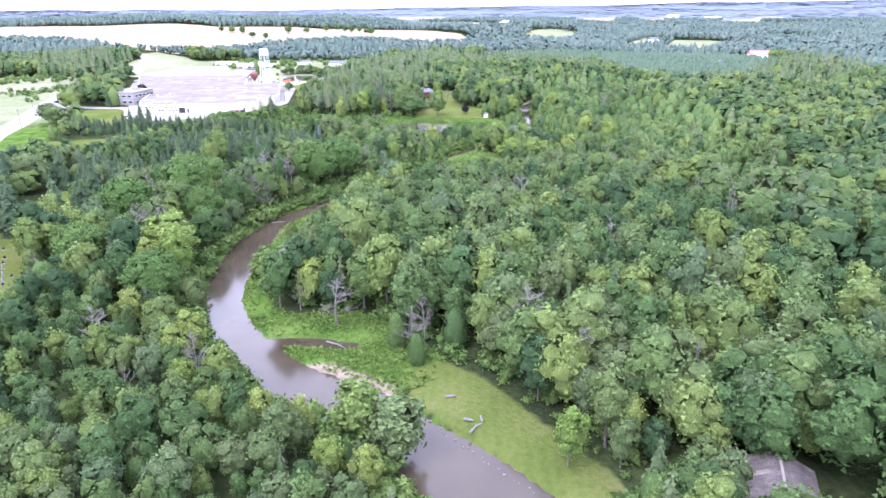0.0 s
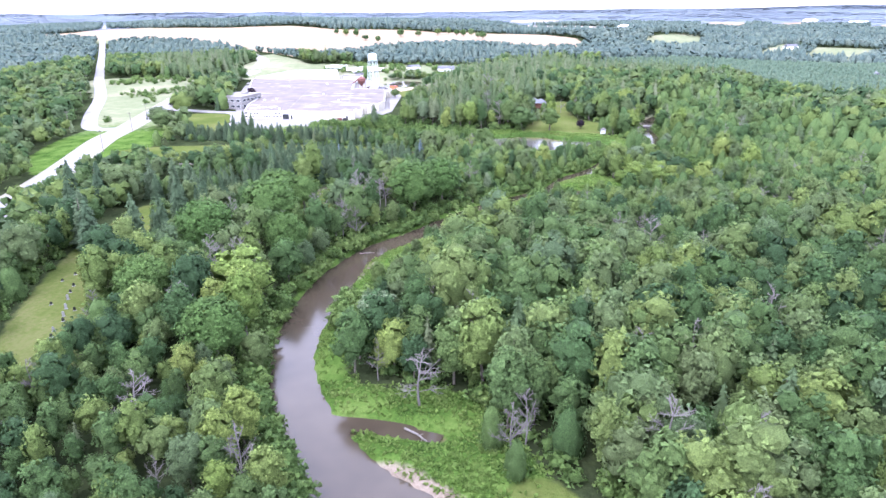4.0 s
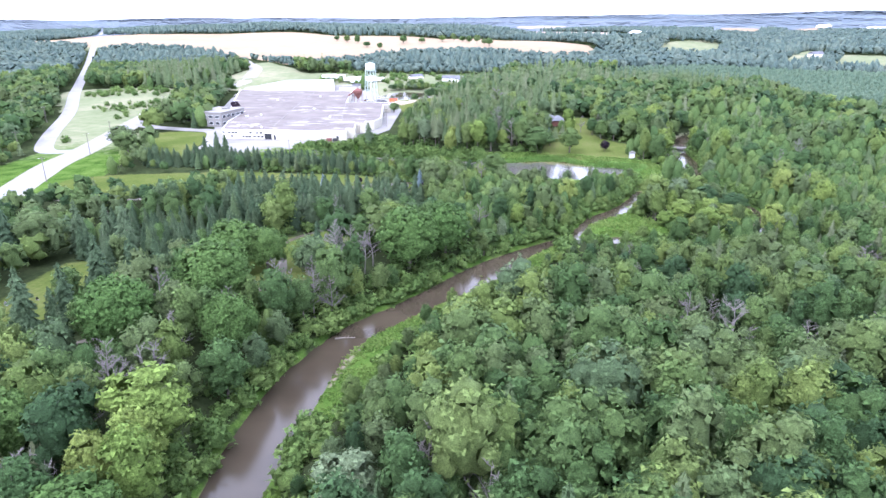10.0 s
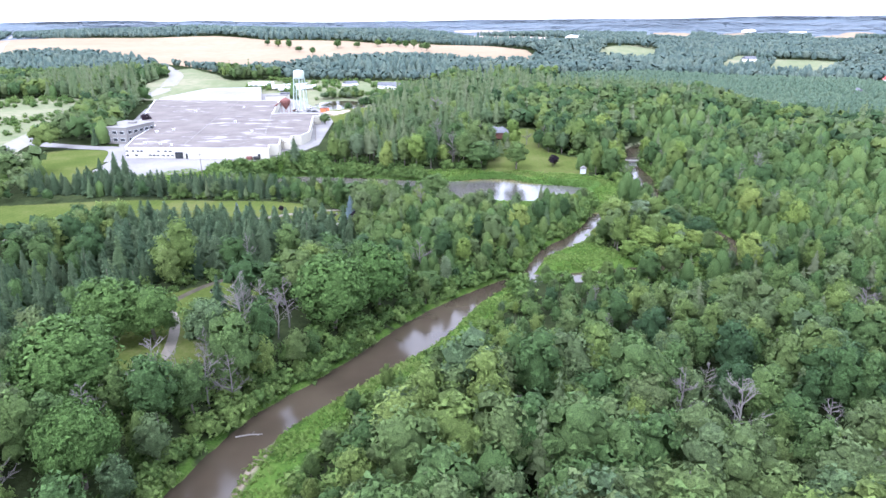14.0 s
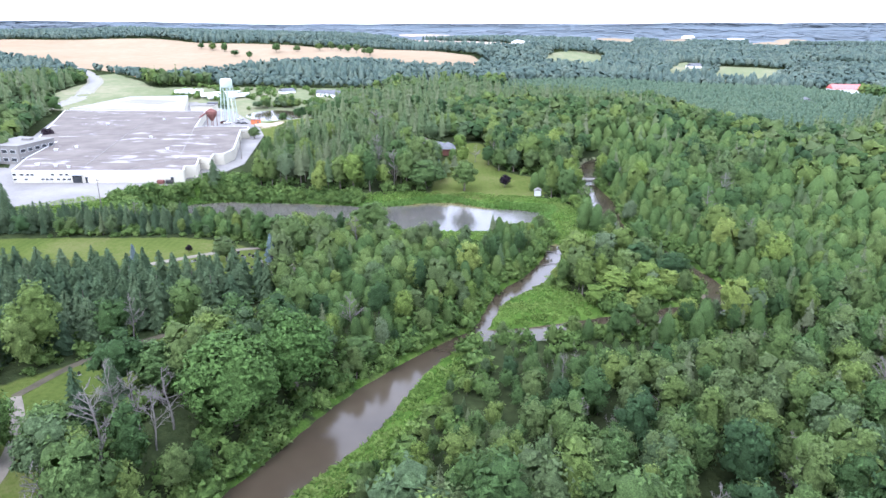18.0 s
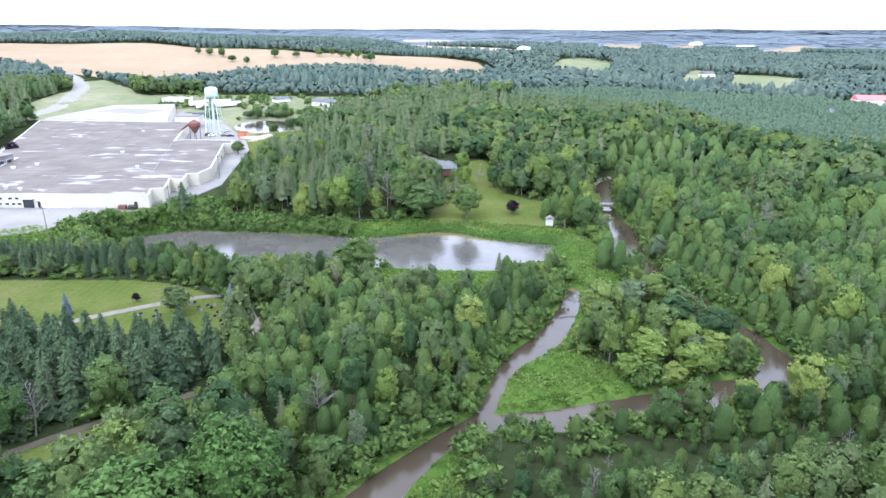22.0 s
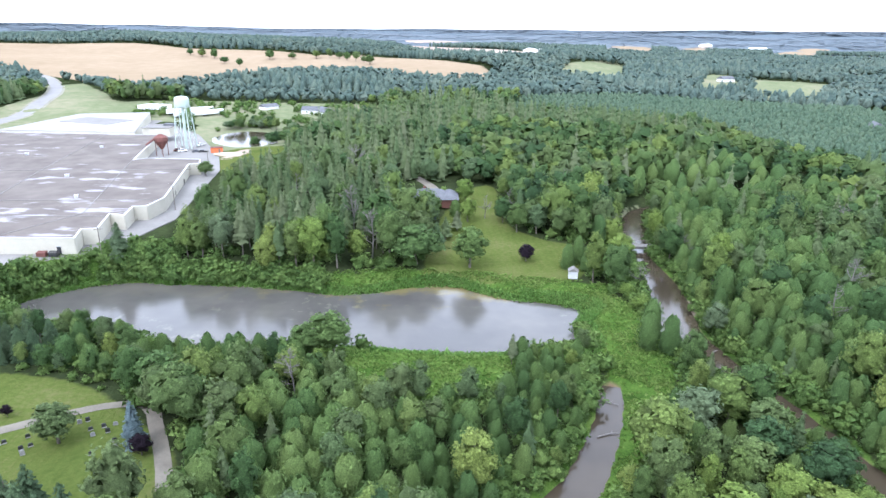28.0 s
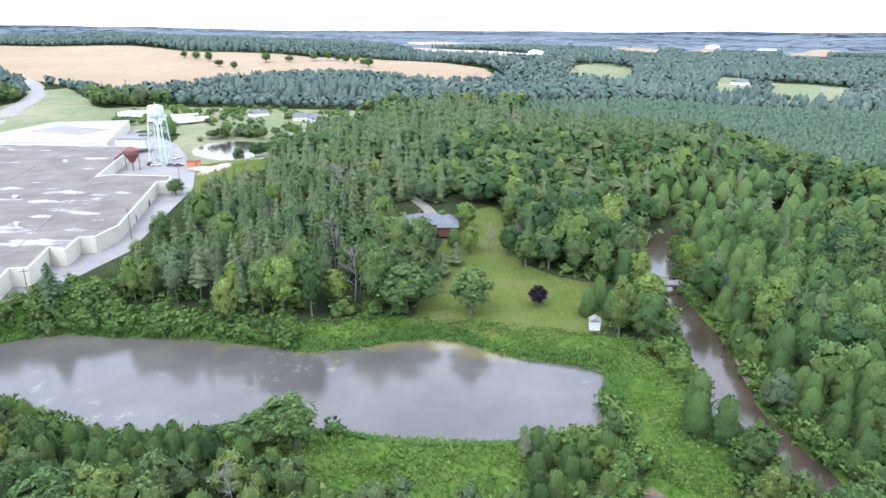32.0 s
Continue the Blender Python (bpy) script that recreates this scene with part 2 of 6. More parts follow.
# ---- plan: river, ponds, clearings, heights ----
RIVER = [(52, -90, 7), (34, -10, 7), (20, 35, 7), (5, 59, 6.8), (-6, 71, 5.5), (-15, 80.5, 5), (-25, 85, 6), (-32, 92, 4.6), (-39, 101, 4), (-45, 110, 4),
         (-49.5, 120, 4), (-52, 132, 4.4), (-52.8, 146, 4.9), (-53, 158, 4.7), (-52, 169, 3.6), (-48.5, 181, 3.6), (-42, 191, 3.6), (-35, 202, 4.2),
         (-28.5, 212.5, 5.2), (-22.5, 224, 4.4), (-16.5, 234, 2.6), (-11, 241, 2.1), (-4, 247, 2.4), (4, 247.5, 2.8), (16, 250, 3.4), (31, 253.5, 4.6),
         (45, 257, 5.4), (54.5, 261, 5), (58, 269, 3.6), (57, 279, 3.2), (55, 290, 3), (52.5, 301, 3), (49, 311, 3.8), (46, 321, 4.4), (44.5, 332, 5),
         (46.5, 345, 5), (49.5, 358, 4), (50.3, 370, 3), (49.5, 382, 3), (50.5, 393, 3.6), (55, 408, 4.2), (58, 423, 3.6), (66, 437, 2.6), (84, 446, 2.4), (130, 452, 2.4), (190, 470, 2.4)]
SIDE = [(-4, 247, 1.4), (-1, 256, 1.2), (2, 265, 1.5), (6.5, 272, 2.4), (12, 278, 2.9), (16.5, 287, 2.4), (20.5, 297, 2.2), (23, 307, 1.9)]
INLET = [(-38, 101, 1.6), (-31, 101.5, 1.7), (-24, 101, 1.5), (-17, 99.5, 1.0)]
POND = [(-114, 338), (-108, 348.5), (-94, 355.5), (-75, 355), (-57, 354), (-41, 350.5), (-30, 351), (-19, 355), (-9, 357), (0, 352.5), (12, 347.5), (24.5, 343),
        (20.5, 333), (19, 322), (3, 319), (-15, 319), (-28, 321), (-45, 318), (-62, 317), (-83, 325), (-101, 329)]
POND2 = [(-145, 556), (-143, 578), (-131, 592), (-112, 580), (-103, 558), (-100, 540), (-118, 531), (-134, 540)]
LAWNS = [
    [(-188, 266), (-185, 281), (-150, 294), (-117, 299.5), (-82, 300), (-69, 295), (-58, 286), (-48, 276), (-46, 265), (-60, 263), (-80, 263), (-110, 265), (-150, 258)],
    [(-90, 214), (-78, 226), (-62, 240), (-50, 248), (-46, 243), (-55, 228), (-70, 214), (-82, 206)],
    [(-80, 179), (-66, 184), (-63, 198), (-70, 214), (-84, 214)],
    [(-128, 196), (-114, 190), (-103, 140), (-84, 104), (-95, 97), (-111, 128), (-124, 166)],
    [(-15, 357), (-13, 385), (-9, 408), (2, 438), (9, 441), (10, 401), (22, 385), (31, 381), (26, 357), (9, 356), (-3, 355)],
    [(-216, 372), (-190, 375), (-179, 358), (-172, 333), (-171, 312), (-206, 345)],
    [(-3, 92), (5, 88), (13, 76), (24, 58), (13, 56), (0, 74), (-8, 85)],
    [(-124, 495), (-108, 518), (-88, 508), (-84, 470), (-94, 436), (-104, 462)],
]
MEADOWS = [
    [(-34, 318.5), (3, 318.5), (4, 306), (-4, 300), (-19, 299), (-30, 308)],
    [(20, 343), (33, 346), (40, 330), (37, 312), (30, 296), (23, 280), (12, 273), (18, 288), (23, 306), (22, 330)],
    [(-2, 250), (1, 266), (8, 273), (17, 272), (23, 264), (26, 257), (10, 252)],
    [(-16, 112), (-6, 100), (-1, 92), (-8, 82), (-20, 89), (-30, 91), (-40, 103), (-46, 118), (-46, 133), (-40, 124), (-33, 110)],
    [(-232, 312), (-265, 357), (-320, 432), (-392, 530), (-330, 560), (-290, 520), (-262, 445), (-246, 395), (-232, 350)],
    [(-120, 356), (-104, 364), (-70, 361), (-42, 357), (-18, 362), (12, 358), (33, 352), (24, 343), (-8, 354), (-40, 348), (-90, 354), (-118, 343)],
    [(-150, 322), (-122, 345), (-98, 366), (-90, 360), (-118, 335), (-140, 312)],
    [(-48, 146), (-39, 150), (-38, 168), (-33, 181), (-26, 192), (-19, 204), (-12, 218), (-6, 236), (-13, 238), (-19, 220), (-28, 206), (-38, 190), (-45, 178), (-48, 164)],
    [(33, 258), (38, 260), (37, 265), (31, 264)],
    [(-290, 600), (-250, 665), (-205, 692), (-150, 668), (-150, 600), (-190, 616), (-248, 612), (-262, 570)],
    [(150, 1164), (223, 1130), (300, 1190), (240, 1290), (170, 1260)],
    [(285, 965), (305, 915), (370, 865), (420, 880), (360, 950)],
    [(430, 1010), (560, 960), (600, 1020), (470, 1080)],
    [(-420, 400), (-350, 420), (-360, 450), (-430, 445)],
    [(-760, 1010), (-640, 900), (-560, 980), (-640, 1060)],
    [(620, 1500), (900, 1420), (960, 1560), (700, 1650)],
    [(-236, 300), (-218, 252), (-190, 226), (-176, 262), (-188, 300), (-204, 346), (-222, 372), (-238, 350)],
    [(-300, 560), (-258, 560), (-225, 625), (-250, 665), (-285, 720), (-345, 795), (-366, 775), (-312, 690)],
    [(108, 913), (164, 892), (229, 1081), (142, 1031)],
    [(230, 831), (263, 820), (347, 1030), (318, 1046)],
    [(267, 804), (304, 758), (394, 911), (343, 960)],
    [(236, 600), (256, 596), (306, 702), (288, 701)],
    [(-152, 520), (-100, 512), (-84, 530), (-88, 575), (-60, 612), (-56, 650), (-62, 692), (-140, 704), (-215, 688), (-226, 614), (-165, 598)],
]
FIELDS = [
    [(-900, 1000), (-640, 965), (-440, 880), (-340, 800), (-275, 730), (-250, 765), (-217, 849), (-180, 925), (-132, 942), (-79, 914), (-30, 885), (25, 885), (45, 930), (25, 965), (-34, 1035), (-131, 1125), (-190, 1112), (-300, 1145), (-397, 1170), (-492, 1235), (-606, 1260), (-760, 1300), (-1000, 1400)],
    [(586, 1500), (687, 1500), (1051, 2081), (965, 2090)],
    [(275, 1480), (369, 1480), (513, 1914), (418, 1964)],
    [(457, 1600), (522, 1600), (819, 2307), (749, 2309)],
    [(980, 2060), (1100, 2080), (1130, 2180), (1000, 2160)],
]
SANDS = [
    [(-32, 94.5), (-26, 92.8), (-20, 91.6), (-13, 87.5), (-7.5, 83), (-9, 81.5), (-14, 84), (-21, 88.5), (-28, 90)],
    [(52, 262.5), (56.5, 266), (56.5, 272), (53.5, 276), (52, 269)],
    [(50.5, 339), (54, 343), (54, 348), (51, 350), (49, 344)],
    [(43, 316), (45.5, 311), (49, 306), (48, 304), (44, 309)],
    [(-47.8, 160), (-48.5, 166), (-46.5, 176), (-45, 176), (-46.5, 164), (-46.8, 158)],
]
BARE = [
    [(-122, 492), (-108, 512), (-100, 506), (-108, 490)],
    [(-75, 1240), (-20, 1150), (60, 1090), (106, 1083), (150, 1300), (40, 1520), (-60, 1700), (-125, 1794), (-110, 1400)],
    [(-170, 1960), (-60, 2260), (60, 2120), (-20, 1880)],
    [(560, 2050), (700, 2000), (760, 2120), (600, 2160)],
]
LOT = [(-176, 362), (-170, 331), (-150, 324), (-140, 325), (-128, 331), (-124, 345), (-104, 358.8), (-99, 372), (-95, 392), (-106, 466), (-118, 500), (-150, 560), (-195, 615), (-245, 612), (-256, 540), (-215, 435), (-190, 385)]
HEIGHTS = [(0, 0, 1.2), (30, 60, 1.2), (-10, 100, 0.9), (-60, 80, 2.5), (-75, 130, 5), (-110, 140, 6.5), (-110, 60, 6), (-200, 150, 8), (-72, 190, 5.6), (-70, 230, 5.2),
           (-52, 262, 5.6), (-57, 281, 5.9), (-85, 285, 5.2), (-35, 250, 3), (-30, 285, 2), (-15, 305, 1.0), (-130, 295, 5), (-230, 310, 6), (-60, 308, 2), (-110, 320, 3.5),
           (0, 160, 1.1), (10, 230, 1.0), (30, 275, 1.0), (35, 310, 0.9), (70, 200, 1.4), (120, 100, 2), (90, 300, 2), (70, 380, 2), (160, 400, 5), (250, 250, 6),
           (-109, 360, 6.9), (-170, 357, 6.9), (-110, 460, 7), (-220, 480, 7.4), (-240, 600, 9), (-60, 375, 4.5), (-20, 366, 2.4), (10, 362, 1.8), (8, 388, 4),
           (-2, 410, 8), (-10, 424, 10.3), (-50, 430, 11), (-60, 500, 12), (30, 420, 3.5), (60, 520, 8), (-120, 560, 5.5), (-300, 680, 15), (330, 670, 9), (-380, 520, 9),
           (-300, 890, 17), (0, 800, 15), (300, 1000, 14), (-450, 1300, 39), (-250, 1250, 38), (0, 1040, 29), (110, 1120, 33), (-700, 1500, 41), (-900, 1100, 27), (-560, 1030, 24), (0, 1350, 34), (800, 900, 14), (-900, 600, 14), (1040, 2120, 12)]


def smooth_line(points, step=2.0):
    """A Catmull-Rom curve through rows of any length, as an array."""
    p = np.array(points, float)
    p = np.vstack([2 * p[0] - p[1], p, 2 * p[-1] - p[-2]])
    out = []
    for i in range(1, len(p) - 2):
        n = max(2, int(np.hypot(*(p[i + 1] - p[i])[:2]) / step))
        t = np.linspace(0, 1, n, endpoint=False)[:, None]
        out.append(0.5 * (2 * p[i] + (p[i + 1] - p[i - 1]) * t + (2 * p[i - 1] - 5 * p[i] + 4 * p[i + 1] - p[i + 2]) * t**2
                          + (3 * p[i] - p[i - 1] - 3 * p[i + 1] + p[i + 2]) * t**3))
    out.append(p[-2][None])
    return np.vstack(out)


def smooth_loop(points, step=2.0):
    p = list(points)
    q = smooth_line(p[-2:] + p + p[:2], step)
    a = np.argmin(np.hypot(*(q[: len(q) // 2] - p[0]).T))
    b = len(q) // 2 + np.argmin(np.hypot(*(q[len(q) // 2:] - p[0]).T))
    return q[a:b]


def edge_distance(x, y, loop):
    """Metres inside a closed outline (negative outside)."""
    q = np.array(loop, float)
    best, inside = np.full(x.shape, 1e9), np.zeros(x.shape, bool)
    for (ax, ay), (bx, by) in zip(q, np.roll(q, -1, 0)):
        dx, dy = bx - ax, by - ay
        t = np.clip(((x - ax) * dx + (y - ay) * dy) / (dx * dx + dy * dy + 1e-9), 0, 1)
        best = np.minimum(best, (x - ax - t * dx) ** 2 + (y - ay - t * dy) ** 2)
        if dy:
            inside ^= ((ay > y) != (by > y)) & (x < dx * (y - ay) / dy + ax)
    return np.where(inside, 1, -1) * np.sqrt(best)


def bank_distance(x, y, line):
    """Metres outside a channel's bank (negative in the water)."""
    best = np.full(x.shape, 1e9)
    q = smooth_line(line, 6.0)
    for (ax, ay, aw), (bx, by, bw) in zip(q, q[1:]):
        dx, dy = bx - ax, by - ay
        t = np.clip(((x - ax) * dx + (y - ay) * dy) / (dx * dx + dy * dy + 1e-9), 0, 1)
        best = np.minimum(best, np.hypot(x - ax - t * dx, y - ay - t * dy) - aw - t * (bw - aw))
    return best


def sway(x, y, scale, seed=0.0):
    """A cheap smooth noise from -1 to 1."""
    a, b = x / scale + seed, y / scale - seed * 1.7
    return (np.sin(a * 1.3 + 1.7 * np.sin(b * 0.9)) + np.sin(b * 1.7 + 1.3 * np.sin(a * 1.1 + 2.0)) + np.sin((a + b) * 2.3 + seed) * 0.5) / 2.5


def water_distance(x, y):
    """Metres from the nearest water (negative in it)."""
    d = np.minimum(np.minimum(bank_distance(x, y, RIVER), bank_distance(x, y, SIDE)), bank_distance(x, y, INLET))
    return np.minimum(d, -edge_distance(x, y, smooth_loop(POND)))


def land(x, y):
    """The lie of the land with no channels in it."""
    num, den = 0.0, 0.0
    for hx, hy, hz in HEIGHTS:
        w = 1.0 / ((x - hx) ** 2 + (y - hy) ** 2 + 300.0) ** 1.6
        num, den = num + w * hz, den + w
    far = np.hypot(x, y)
    rise = np.clip((far - 1300) / 3500, 0, 1)
    hills = 52 * rise**1.1 + 10 * rise * sway(x, y, 420, 1.0) + 6 * np.clip((far - 900) / 900, 0, 1) * sway(x, y, 260, 4.0)
    return num / den + hills + 18 * rise * np.clip(x / 2600, -0.2, 1.0)


def ground_at(x, y):
    x, y = np.asarray(x, float), np.asarray(y, float)
    z = land(x, y)
    w = np.clip(1 + edge_distance(x, y, LOT) / 9, 0, 1)
    z = z + (6.8 - z) * w * w * (3 - 2 * w)
    d = water_distance(x, y)
    bank = np.clip(d / 2.2, -1, 1)
    steep = 0.35 + 1.2 * np.clip((-82 - x) / 8, 0, 1) * np.clip((y - 322) / 6, 0, 1)
    z = np.where(d < 14, z + (np.minimum(z, 0.75 + np.clip(d - 1.5, 0, None) * steep) - z) * np.clip(1.3 - d / 14, 0, 1), z)
    z = np.where(d < 2.2, z * np.clip(bank, 0, 1) ** 0.7 - 0.9 * np.clip(-d / 2.0, 0, 1) - 0.25 * (d < 0), z)
    d2 = -edge_distance(x, y, POND2)
    return np.where(d2 < 4, np.minimum(z, 5.0 + 0.25 * d2), z)


def mesh_object(name, verts, faces, mat, parent=None, label="", smooth=False):
    me = bpy.data.meshes.new(name)
    me.from_pydata([tuple(v) for v in verts], [], [tuple(f) for f in faces])
    if mat is not None:
        me.materials.append(mat)
    if smooth:
        me.shade_smooth()
    ob = new(name, me)
    ob.parent = parent
    return tagged(ob, label=label)


def array_mesh(name, verts, loops, per_face, mat, smooth=False):
    """A mesh straight from arrays: all faces have per_face corners."""
    me = bpy.data.meshes.new(name)
    n = len(loops) // per_face
    me.vertices.add(len(verts))
    me.vertices.foreach_set("co", np.asarray(verts, np.float32).ravel())
    me.loops.add(len(loops))
    me.loops.foreach_set("vertex_index", np.asarray(loops, np.int32))
    me.polygons.add(n)
    me.polygons.foreach_set("loop_start", np.arange(n, dtype=np.int32) * per_face)
    me.update(calc_edges=True)
    me.materials.append(mat)
    if smooth:
        me.shade_smooth()
    return me


# ---- ground: one sheet out to the horizon ----
def spread(core_a, core_b, step, low, high, growth):
    out, s = list(np.arange(core_a, core_b, step)), step
    v = core_b
    while v < high:
        out.append(v)
        s *= growth
        v += s
    out.append(high)
    v, s = core_a, step
    while v > low:
        s *= growth
        v -= s
        out.insert(0, max(v, low))
    return np.array(out)


xs, ys = spread(-125, 75, 1.9, -4600, 4600, 1.09), spread(45, 400, 1.9, -700, 4900, 1.085)
GX, GY = np.meshgrid(xs, ys)
GZ = ground_at(GX, GY)
nx, ny = len(xs), len(ys)
quad = (np.arange(ny - 1)[:, None] * nx + np.arange(nx - 1)[None]).ravel()
loops = np.stack([quad, quad + 1, quad + nx + 1, quad + nx], 1).ravel()

GROUND, gn, gl, gb = material("ground_cover", 0.95, 0.0)
ground_mesh = array_mesh("ground", np.stack([GX, GY, GZ], -1).reshape(-1, 3), loops, 4, GROUND, True)
ground = tagged(new("ground", ground_mesh), "uneven valley floor of grass, weeds and leaf litter", "ground", kind="structure")
masks = {
    "lawn": np.max([edge_distance(GX, GY, smooth_loop(q, 4)) for q in LAWNS], 0),
    "meadow": np.maximum(np.max([edge_distance(GX, GY, smooth_loop(q, 4)) for q in MEADOWS], 0), 1.0 - np.abs(water_distance(GX, GY) - 0.8)),
    "field": np.max([edge_distance(GX, GY, q) for q in FIELDS], 0),
    "bare": np.max([edge_distance(GX, GY, q) for q in BARE], 0),
    "sand": np.max([edge_distance(GX, GY, smooth_loop(q, 2)) for q in SANDS], 0),
    "distance_haze": (np.hypot(GX, GY) - 1650) / 8,
    "bed": -0.2 - water_distance(GX, GY),
    "dry": (np.hypot(GX, GY) - 400) / 40,
}
for key, values in masks.items():
    at = ground_mesh.attributes.new(key, "FLOAT", "POINT")
    at.data.foreach_set("value", np.clip(values, -50, 50).astype(np.float32).ravel())


def cover(stops, scale, fine):
    a, b = noise_tex(gn, gl, scale), noise_tex(gn, gl, fine)
    r = ramp(gn, stops)
    gl.new(math_node(gn, gl, "ADD", math_node(gn, gl, "MULTIPLY", a.outputs[0], 0.6), math_node(gn, gl, "MULTIPLY", b.outputs[0], 0.4)), r.inputs[0])
    return r.outputs[0]


ragged = noise_tex(gn, gl, 0.35, 5)


def where(key, wobble):
    at = gn.new("ShaderNodeAttribute")
    at.attribute_name = key
    off = math_node(gn, gl, "MULTIPLY", math_node(gn, gl, "SUBTRACT", ragged.outputs[0], 0.5), wobble)
    return math_node(gn, gl, "MINIMUM", math_node(gn, gl, "MAXIMUM", math_node(gn, gl, "ADD", math_node(gn, gl, "ADD", at.outputs["Fac"], off), 0.5), 0.0), 1.0)


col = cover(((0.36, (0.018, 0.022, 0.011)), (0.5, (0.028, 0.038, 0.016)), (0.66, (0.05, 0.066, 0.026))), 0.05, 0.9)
# Beyond 1650 m haze is painted into the ground colour as pale blue-grey.
col = mix_rgb(gn, gl, where("distance_haze", 3.0), col, cover(((0.35, (0.1, 0.124, 0.145)), (0.6, (0.118, 0.143, 0.16)), (0.72, (0.17, 0.182, 0.17))), 0.004, 0.012))
hay = cover(((0.35, (0.12, 0.145, 0.075)), (0.5, (0.16, 0.175, 0.1)), (0.65, (0.22, 0.21, 0.14))), 0.02, 0.2)
green_meadow = cover(((0.4, (0.03, 0.06, 0.012)), (0.5, (0.054, 0.1, 0.018)), (0.6, (0.085, 0.13, 0.03))), 0.15, 2.6)
col = mix_rgb(gn, gl, where("meadow", 6.0), col, mix_rgb(gn, gl, where("dry", 2.0), green_meadow, hay))
mown = cover(((0.37, (0.05, 0.072, 0.017)), (0.5, (0.074, 0.094, 0.024)), (0.62, (0.105, 0.11, 0.042))), 0.06, 1.2)
swath, place = gn.new("ShaderNodeTexWave"), gn.new("ShaderNodeTexCoord")
swath.inputs["Scale"].default_value, swath.inputs["Distortion"].default_value, swath.inputs["Detail Scale"].default_value = 0.16, 1.5, 0.3
gl.new(place.outputs["Object"], swath.inputs["Vector"])
mown = mix_rgb(gn, gl, math_node(gn, gl, "MULTIPLY", swath.outputs["Fac"], 0.3), mown, (0.082, 0.11, 0.027))
col = mix_rgb(gn, gl, where("lawn", 3.0), col, mown)
col = mix_rgb(gn, gl, where("field", 10.0), col, cover(((0.3, (0.215, 0.165, 0.105)), (0.55, (0.265, 0.207, 0.14)), (0.75, (0.31, 0.25, 0.175))), 0.006, 0.08))
col = mix_rgb(gn, gl, where("bare", 10.0), col, cover(((0.3, (0.24, 0.18, 0.135)), (0.7, (0.42, 0.36, 0.3))), 0.01, 0.1))
col = mix_rgb(gn, gl, where("sand", 1.6), col, cover(((0.3, (0.125, 0.1, 0.074)), (0.7, (0.26, 0.22, 0.17))), 0.3, 3.0))
col = mix_rgb(gn, gl, where("bed", 0.8), col, cover(((0.3, (0.085, 0.06, 0.035)), (0.55, (0.17, 0.125, 0.08)), (0.75, (0.32, 0.26, 0.18))), 0.25, 2.5))
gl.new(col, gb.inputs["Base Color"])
bump(gn, gl, gb, noise_tex(gn, gl, 1.3, 6).outputs[0], 0.7, 0.5)

# ---- water ----
def water_material(name, body, clear, wave, chop=0.14):
    m, n, l, b = material(name, 0.14, 0.5)
    murk = noise_tex(n, l, 0.06, 3)
    r = ramp(n, ((0.35, body), (0.7, clear)))
    l.new(murk.outputs[0], r.inputs[0])
    l.new(r.outputs[0], b.inputs["Base Color"])
    b.inputs["IOR"].default_value = 1.42
    ripple = noise_tex(n, l, wave, 3)
    bump(n, l, b, ripple.outputs[0], chop, 0.05)
    return m


RIVER_WATER = water_material("brown_river_water", (0.036, 0.028, 0.019), (0.058, 0.046, 0.031), 1.2)
POND_WATER = water_material("still_pond_water", (0.06, 0.058, 0.054), (0.092, 0.087, 0.077), 0.8, 0.5)
pn, pl = POND_WATER.node_tree.nodes, POND_WATER.node_tree.links
pc, ps = pn.new("ShaderNodeTexCoord"), pn.new("ShaderNodeSeparateXYZ")
pl.new(pc.outputs["Object"], ps.inputs[0])
shore = math_node(pn, pl, "DIVIDE", math_node(pn, pl, "SUBTRACT", ps.outputs[1], 342.0), 9.0)
shore = math_node(pn, pl, "ADD", shore, math_node(pn, pl, "MULTIPLY", math_node(pn, pl, "SUBTRACT", noise_tex(pn, pl, 0.11, 4).outputs[0], 0.62), 5.0))
shore = math_node(pn, pl, "MINIMUM", math_node(pn, pl, "MAXIMUM", shore, 0.0), 0.7)
east_end = math_node(pn, pl, "DIVIDE", math_node(pn, pl, "ADD", ps.outputs[0], 75.0), 40.0)
shore = math_node(pn, pl, "MULTIPLY", shore, math_node(pn, pl, "MINIMUM", math_node(pn, pl, "MAXIMUM", east_end, 0.1), 1.0))
pb = pn["Principled BSDF"]
deep = pb.inputs["Base Color"].links[0].from_socket
scum = ramp(pn, ((0.56, (0, 0, 0)), (0.66, (1, 1, 1))))
pl.new(noise_tex(pn, pl, 0.22, 7, 0.7).outputs[0], scum.inputs[0])
drift = ramp(pn, ((0.5, (0, 0, 0)), (0.6, (1, 1, 1))))
pl.new(noise_tex(pn, pl, 0.035, 2).outputs[0], drift.inputs[0])
deep = mix_rgb(pn, pl, math_node(pn, pl, "MULTIPLY", math_node(pn, pl, "MULTIPLY", scum.outputs[0], drift.outputs[0]), 0.5), deep, (0.2, 0.2, 0.15))
pl.new(mix_rgb(pn, pl, shore, deep, (0.13, 0.105, 0.035)), pb.inputs["Base Color"])


